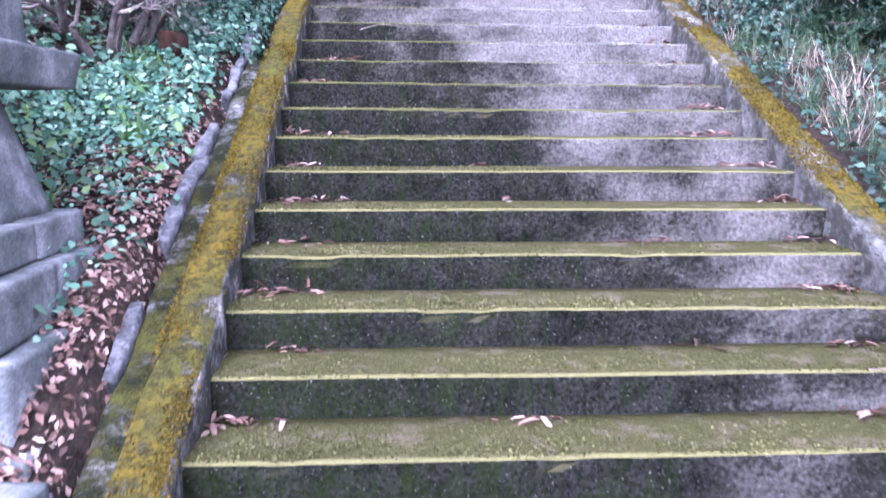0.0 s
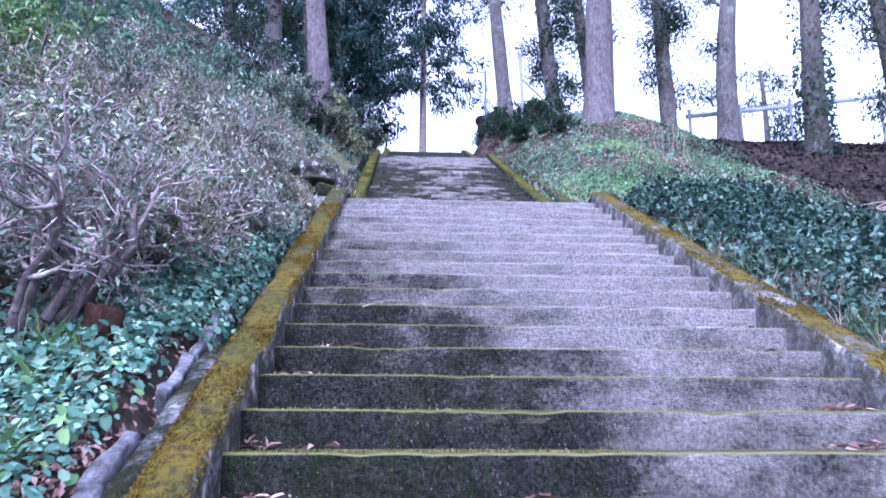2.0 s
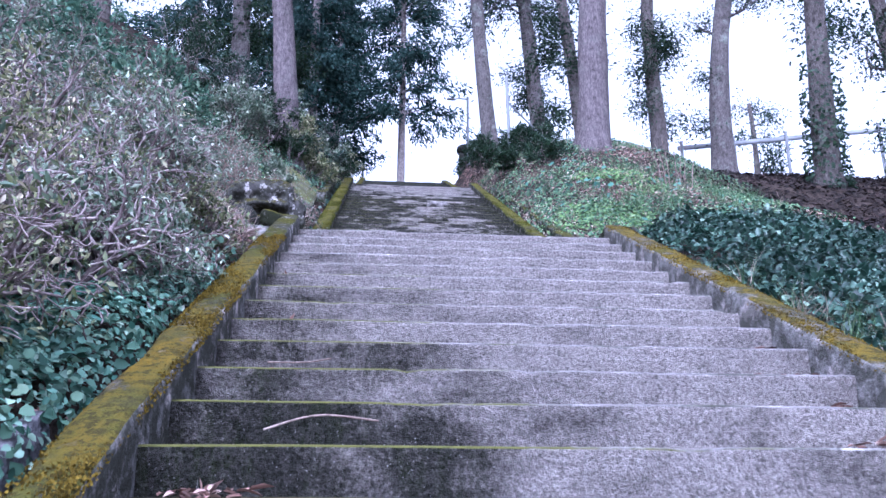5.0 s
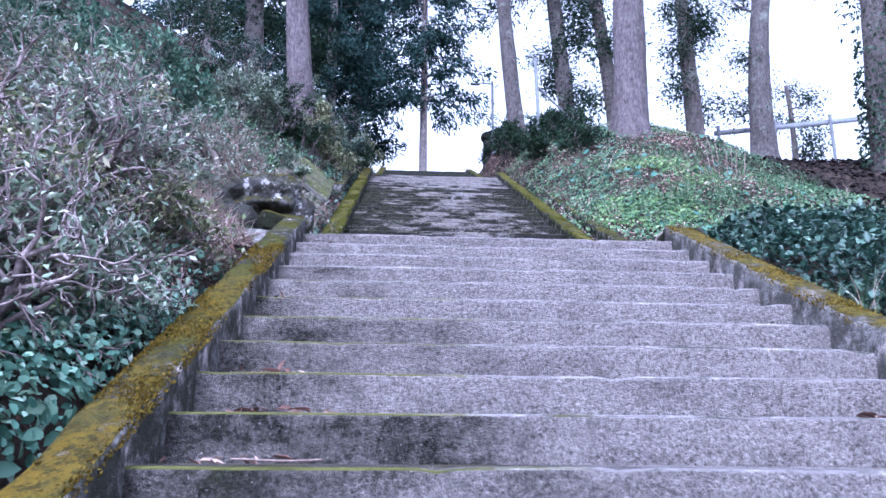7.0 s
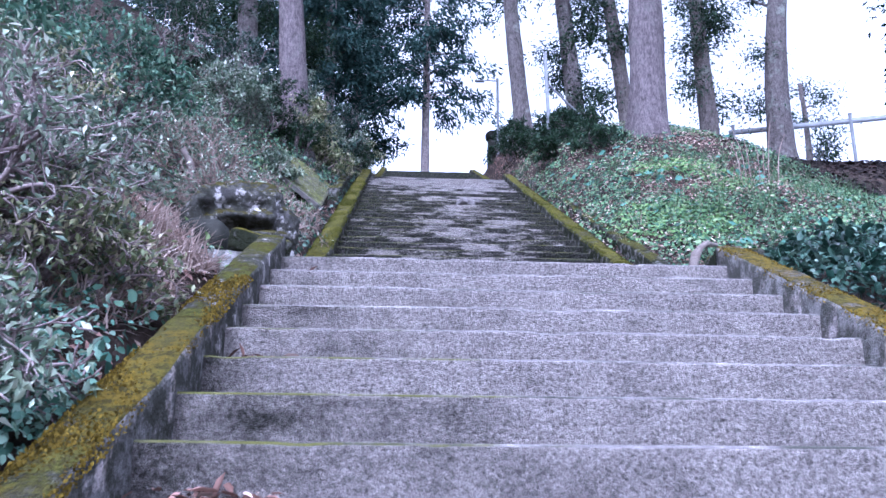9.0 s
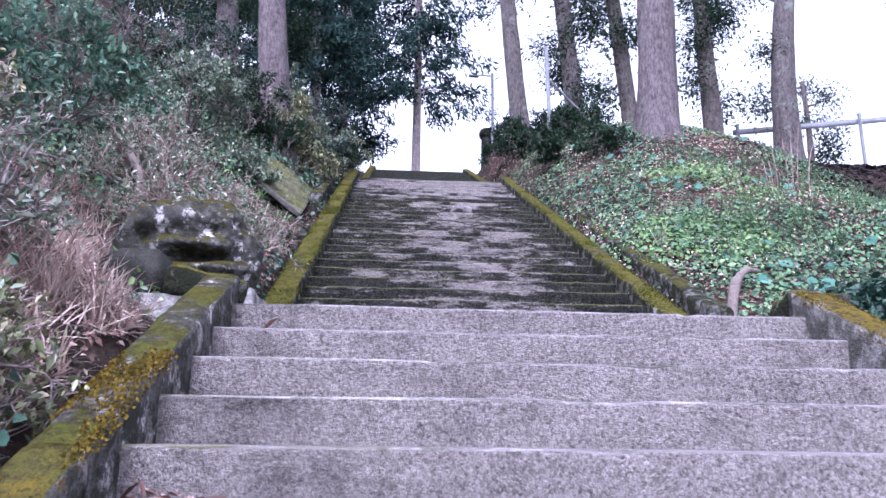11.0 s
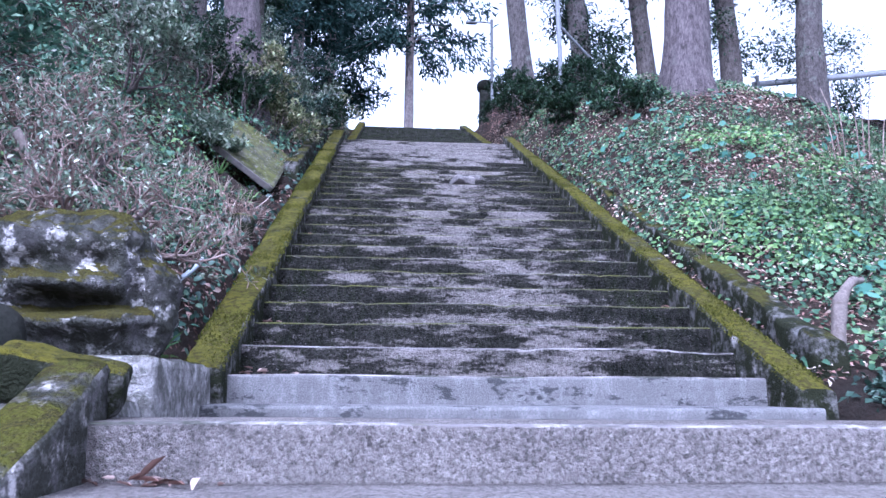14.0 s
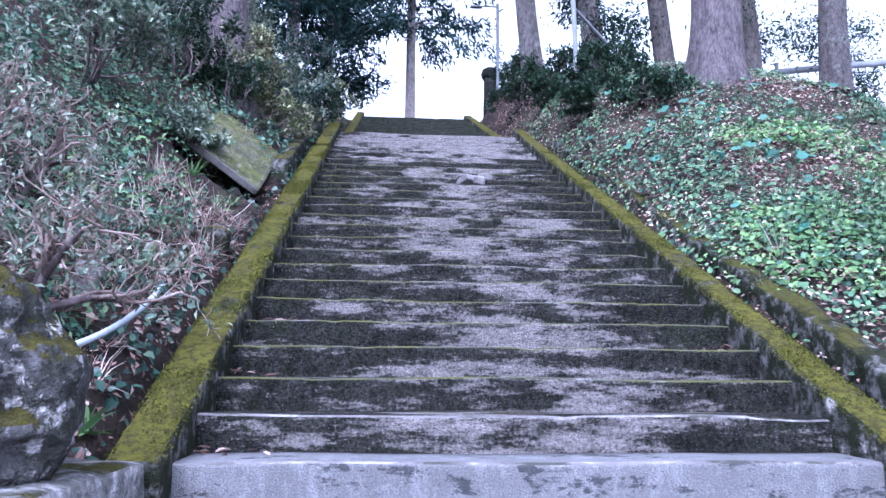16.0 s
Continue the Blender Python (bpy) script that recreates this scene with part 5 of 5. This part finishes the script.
slab = part("stone_slab", rough_block((0.90, 1.45, 0.10), 14, 0.03, 0.02, 5.0), SLAB, smooth=True)
edge_way = Vector((0.67, 0.28, -0.46)).normalized()
back_way = Vector((0.12, 0.80, 0.42))
back_way = (back_way - edge_way * back_way.dot(edge_way)).normalized()
normal_way = edge_way.cross(back_way)
turn = Matrix((edge_way, back_way, normal_way)).transposed().to_4x4()
slab.matrix_world = Matrix.Translation(Vector((-2.45, 17.43, 6.93)) + back_way * 0.70 - Vector((0, 0, 0.03))) @ turn
tagged(slab, "tilted mossy stone slab roofing a hollow in the bank", "stone slab")


# ---- a broken step high on the upper flight ----
for i, (x, dy, w, h, tilt) in enumerate([(0.40, -0.04, 0.22, 0.11, 14), (0.27, -0.10, 0.13, 0.08, -20), (0.54, 0.05, 0.16, 0.08, 8)]):
    stone("broken_concrete", "pale lump of concrete broken from the step's edge", (x, 18.40 + dy, float(line2(18.40 + dy)) - 0.02), (w, 0.2, h), PALE_LUMP, 80.0 + i, (tilt, 6, i * 31), 0.2, 0.2, cat="rubble", group="rubble of the broken step", cuts=5)


# ---- stone lantern at the foot of the stairs ----
def taper_block(size, top, place, parent, name, seed, mat=GRANITE, wear=0.008):
    bm = rough_block(size, 10, wear, 0.012, seed)
    for v in bm.verts:
        k = 1 + (top - 1) * (v.co.z / size[2] + 0.5)
        v.co.x *= k
        v.co.y *= k
    ob = part(name, bm, mat, parent, smooth=True)
    ob.location = place
    return ob


lantern = empty("stone_lantern", (-2.64, 3.05, 0.0), "weathered granite lantern on stacked stone blocks", "stone lantern")
for i, (w, h, z) in enumerate([(1.34, 0.34, 0.10), (1.20, 0.30, 0.41), (1.06, 0.24, 0.68), (0.92, 0.16, 0.88)]):
    for sx, sy in ((-1, -1), (1, -1), (-1, 1), (1, 1)):
        cut = 0.06 * (1 if (i + (sx > 0)) % 2 else -1)
        taper_block((w / 2 - 0.008, w / 2 - 0.008, h - 0.006), 1.0, (sx * w / 4, sy * w / 4 + cut * 0, z), lantern, "block", i * 4 + sx + sy * 2 + 9.0)
taper_block((0.74, 0.74, 0.54), 0.62, (0, 0, 1.22), lantern, "shaft", 31.0)
taper_block((0.92, 0.92, 0.16), 1.06, (0, 0, 1.55), lantern, "platform", 33.0)
taper_block((0.66, 0.66, 0.55), 0.95, (0, 0, 1.855), lantern, "fire_box", 35.0)
taper_block((1.05, 1.05, 0.26), 0.45, (0, 0, 2.26), lantern, "roof", 37.0)
taper_block((0.22, 0.22, 0.26), 0.5, (0, 0, 2.50), lantern, "finial", 39.0)
ob = taper_block((0.5, 0.4, 0.16), 1.0, (-2.12, 2.12, 0.16), None, "stone", 41.0)
tagged(ob, "loose squared granite block beside the lantern", "stone")


# ---- roots, stumps and small things ----
def line_thing(name, label, points, radii, mat, cat, sides=9, wear=0.0):
    v, f = pipe(points, radii, sides)
    if wear:
        v = v + unit(v - v.mean(0)) * (vnoise(v, 9.0, 3) * wear)[:, None]
    return tagged(arrays(name, v, f, mat, smooth=True), label, cat)


def curve_points(pts, n=24):
    p = np.asarray(pts, float)
    t = np.linspace(0, len(p) - 1, n)
    out = np.zeros((n, 3))
    for a, u in enumerate(t):
        i = min(int(u), len(p) - 2)
        s = u - i
        q0, q1, q2, q3 = p[max(i - 1, 0)], p[i], p[i + 1], p[min(i + 2, len(p) - 1)]
        out[a] = 0.5 * (2 * q1 + (q2 - q0) * s + (2 * q0 - 5 * q1 + 4 * q2 - q3) * s * s + (3 * q1 - q0 - 3 * q2 + q3) * s ** 3)
    return out


line_thing("hose", "pale grey plastic pipe hanging across the bank", curve_points([(-2.3, 12.0, 4.66), (-2.06, 12.5, 4.72), (-2.02, 13.2, 4.88), (-2.06, 14.0, 5.14), (-2.16, 14.6, 5.36), (-2.3, 15.05, 5.42)]), 0.017, HOSE, "pipe", 8)
line_thing("root", "pale bare root growing down the eastern mound", curve_points([(2.10, 12.80, 4.30), (2.17, 12.88, 4.58), (2.26, 12.96, 4.78), (2.38, 13.05, 4.92), (2.60, 13.25, 4.98)]), np.linspace(0.06, 0.022, 24), ROOT, "root", 10, 0.04)
line_thing("bare_trunk", "crooked pale trunk stub behind the boulder", curve_points([(-2.86, 13.05, 4.85), (-2.80, 13.0, 5.15), (-2.86, 12.97, 5.40), (-2.88, 12.95, 5.60), (-2.98, 12.95, 5.77)]), np.linspace(0.055, 0.03, 24), ROOT, "trunk", 10, 0.02)
line_thing("bare_trunk", "pale bowed trunk stub beside the boulder", curve_points([(-2.46, 11.5, 4.1), (-2.36, 11.5, 4.35), (-2.40, 11.55, 4.55), (-2.52, 11.6, 4.72)]), np.linspace(0.045, 0.028, 24), ROOT, "trunk", 10, 0.02)
for i, (x, y) in enumerate([(-2.31, 5.42), (-3.55, 4.6)]):
    z = float(land(np.array([x]), np.array([y]))[0])
    bm = rough_block((0.17, 0.17, 0.26), 10, 0.05, 0.05, 50.0 + i)
    ob = part("stump", bm, STUMP_WOOD, smooth=True)
    ob.matrix_world = pose(x, y, z + 0.09, 4, 6, 20)
    tagged(ob, "rotten reddish-brown tree stump among the shrubs", "stump")
line_thing("white_pipe", "short white plastic pipe lying on the leaves", [(-2.30, 3.55, 0.72), (-2.12, 3.75, 0.80)], 0.014, HOSE, "pipe", 8)
STICKS = [((-1.05, 5.75, 1.985), (-0.90, 5.80, 2.03), (-0.72, 5.88, 2.02)), ((-1.22, 6.95, 2.335), (-1.05, 6.90, 2.33), (-0.93, 6.80, 2.335)), ((1.1, 2.85, 0.38), (1.3, 2.8, 0.40), (1.42, 2.75, 0.385))]
for s in STICKS:
    line_thing("fallen_twig", "thin pale twig lying on a step", curve_points(s, 12), 0.0032, TWIG_PALE, "twig", 6)
for i in range(7):
    x, y = 4.3 + 0.09 * i, 16.1 + 0.05 * (i % 3)
    z = float(land(np.array([x]), np.array([y]))[0])
    line_thing("dry_cane", "tall dry cane standing on the eastern mound", curve_points([(x, y, z - 0.05), (x + 0.02 * (i - 3), y, z + 0.5), (x + 0.07 * (i - 3), y + 0.05, z + 0.85 + 0.1 * (i % 3))], 12), np.linspace(0.008, 0.004, 12), TWIG_PALE, "plant", 6)

for i in range(7):
    x, y = 5.7 + 0.16 * i, 12.7 + 0.12 * (i % 4)
    z = float(land(np.array([x]), np.array([y]))[0])
    line_thing("fallen_cane", "bleached fallen cane lying across the eastern slope", curve_points([(x - 0.5, y - 0.1, z + 0.04), (x + 0.25, y + 0.15 * (i % 3), z + 0.12 + 0.05 * i), (x + 1.1, y + 0.3, z + 0.22 + 0.09 * i)], 12), np.linspace(0.014, 0.008, 12), TWIG_PALE, "cane", 6)

# ---- things at the head of the stairs ----
rail = empty("handrail", (2.40, 21.1, 8.85), "galvanised pipe post with a sloping handrail", "handrail")
for name, pts, r in (("post", [(0, 0, 0), (0, 0, 1.2), (-0.04, 0, 2.75)], 0.042), ("rail", [(-0.03, 0.03, 2.06), (0.5, 0.35, 1.72), (1.25, 0.8, 1.26)], 0.024)):
    v, f = pipe(np.array(pts), r, 12)
    arrays(name, v, f, METAL, rail, smooth=True)
lamp = empty("street_lamp", (2.36, 29.7, END_Z - 0.1), "slim steel lamp post with a short arm at the stair head", "street lamp")
for name, pts, r in (("post", [(0, 0, 0), (0, 0, 2.0), (0, 0, 3.8)], 0.045), ("arm", [(0, 0, 3.7), (-0.3, 0, 3.72), (-0.62, 0, 3.70)], 0.025)):
    v, f = pipe(np.array(pts), r, 10)
    arrays(name, v, f, METAL, lamp, smooth=True)
ob = part("lamp_head", rough_block((0.34, 0.14, 0.07), 4, 0.0, 0.03), METAL, [c for c in lamp.children if c.name.startswith("arm")][0], smooth=True)
ob.location = (-0.62, 0, 3.68)
pillar = empty("stone_pillar", (2.45, 32.0, END_Z - 0.05), "old stone pillar with a rounded cap at the stair head", "stone pillar")
taper_block((0.62, 0.62, 0.5), 0.85, (0, 0, 0.25), pillar, "base", 61.0, FIELDSTONE)
taper_block((0.42, 0.42, 1.9), 0.85, (0, 0, 1.44), pillar, "shaft", 62.0, FIELDSTONE)
ob = part("cap", rough_block((0.54, 0.54, 0.42), 10, 0.03, 0.2, 63.0), FIELDSTONE, pillar, smooth=True)
ob.location = (0, 0, 2.55)


GUARD = [(10.35, 29.6, 13.58), (12.57, 29.2, 13.72), (15.0, 28.6, 13.82), (19.5, 27.2, 13.9), (26.0, 24.6, 13.9)]


def guard_rail():
    """A road guard rail: a folded steel beam on round posts."""
    pts = np.array(GUARD)
    root = empty("guard_rail", tuple(pts[0]), "pale steel road guard rail above the slope", "guard rail")
    p = curve_points(pts, 40) - pts[0]
    prof = np.array([(0.0, 0.0), (0.04, 0.05), (0.04, 0.10), (0.0, 0.135), (0.04, 0.17), (0.04, 0.22), (0.0, 0.27), (-0.02, 0.27), (-0.02, 0.0)])
    t = unit(np.gradient(p, axis=0))
    side = unit(np.stack([-t[:, 1], t[:, 0], np.zeros(len(t))], 1))
    v = p[:, None] + side[:, None] * prof[None, :, 0:1] + np.array([0, 0, 1.0]) * (prof[None, :, 1:2] * 0.72 - 0.10)
    m = len(prof)
    f = [(i * m + k, i * m + (k + 1) % m, (i + 1) * m + (k + 1) % m, (i + 1) * m + k) for i in range(39) for k in range(m)]
    arrays("beam", v.reshape(-1, 3), f, METAL, root)
    for i in range(1, 40, 8):
        a = p[i] - side[i] * 0.09
        g = float(land(np.array([a[0] + pts[0][0]]), np.array([a[1] + pts[0][1]]))[0]) - pts[0][2] - 0.1
        vv, ff = pipe(np.array([(a[0], a[1], min(g, a[2] - 0.6)), (a[0], a[1], a[2] - 0.1), (a[0], a[1], a[2] + 0.22)]), 0.06, 10)
        post = arrays("post", vv, ff, METAL, root, smooth=True)
        cap = part("post_cap", rough_block((0.13, 0.13, 0.05), 4, 0.0, 0.025), METAL, post, smooth=True)
        cap.location = (a[0], a[1], a[2] + 0.22)


guard_rail()
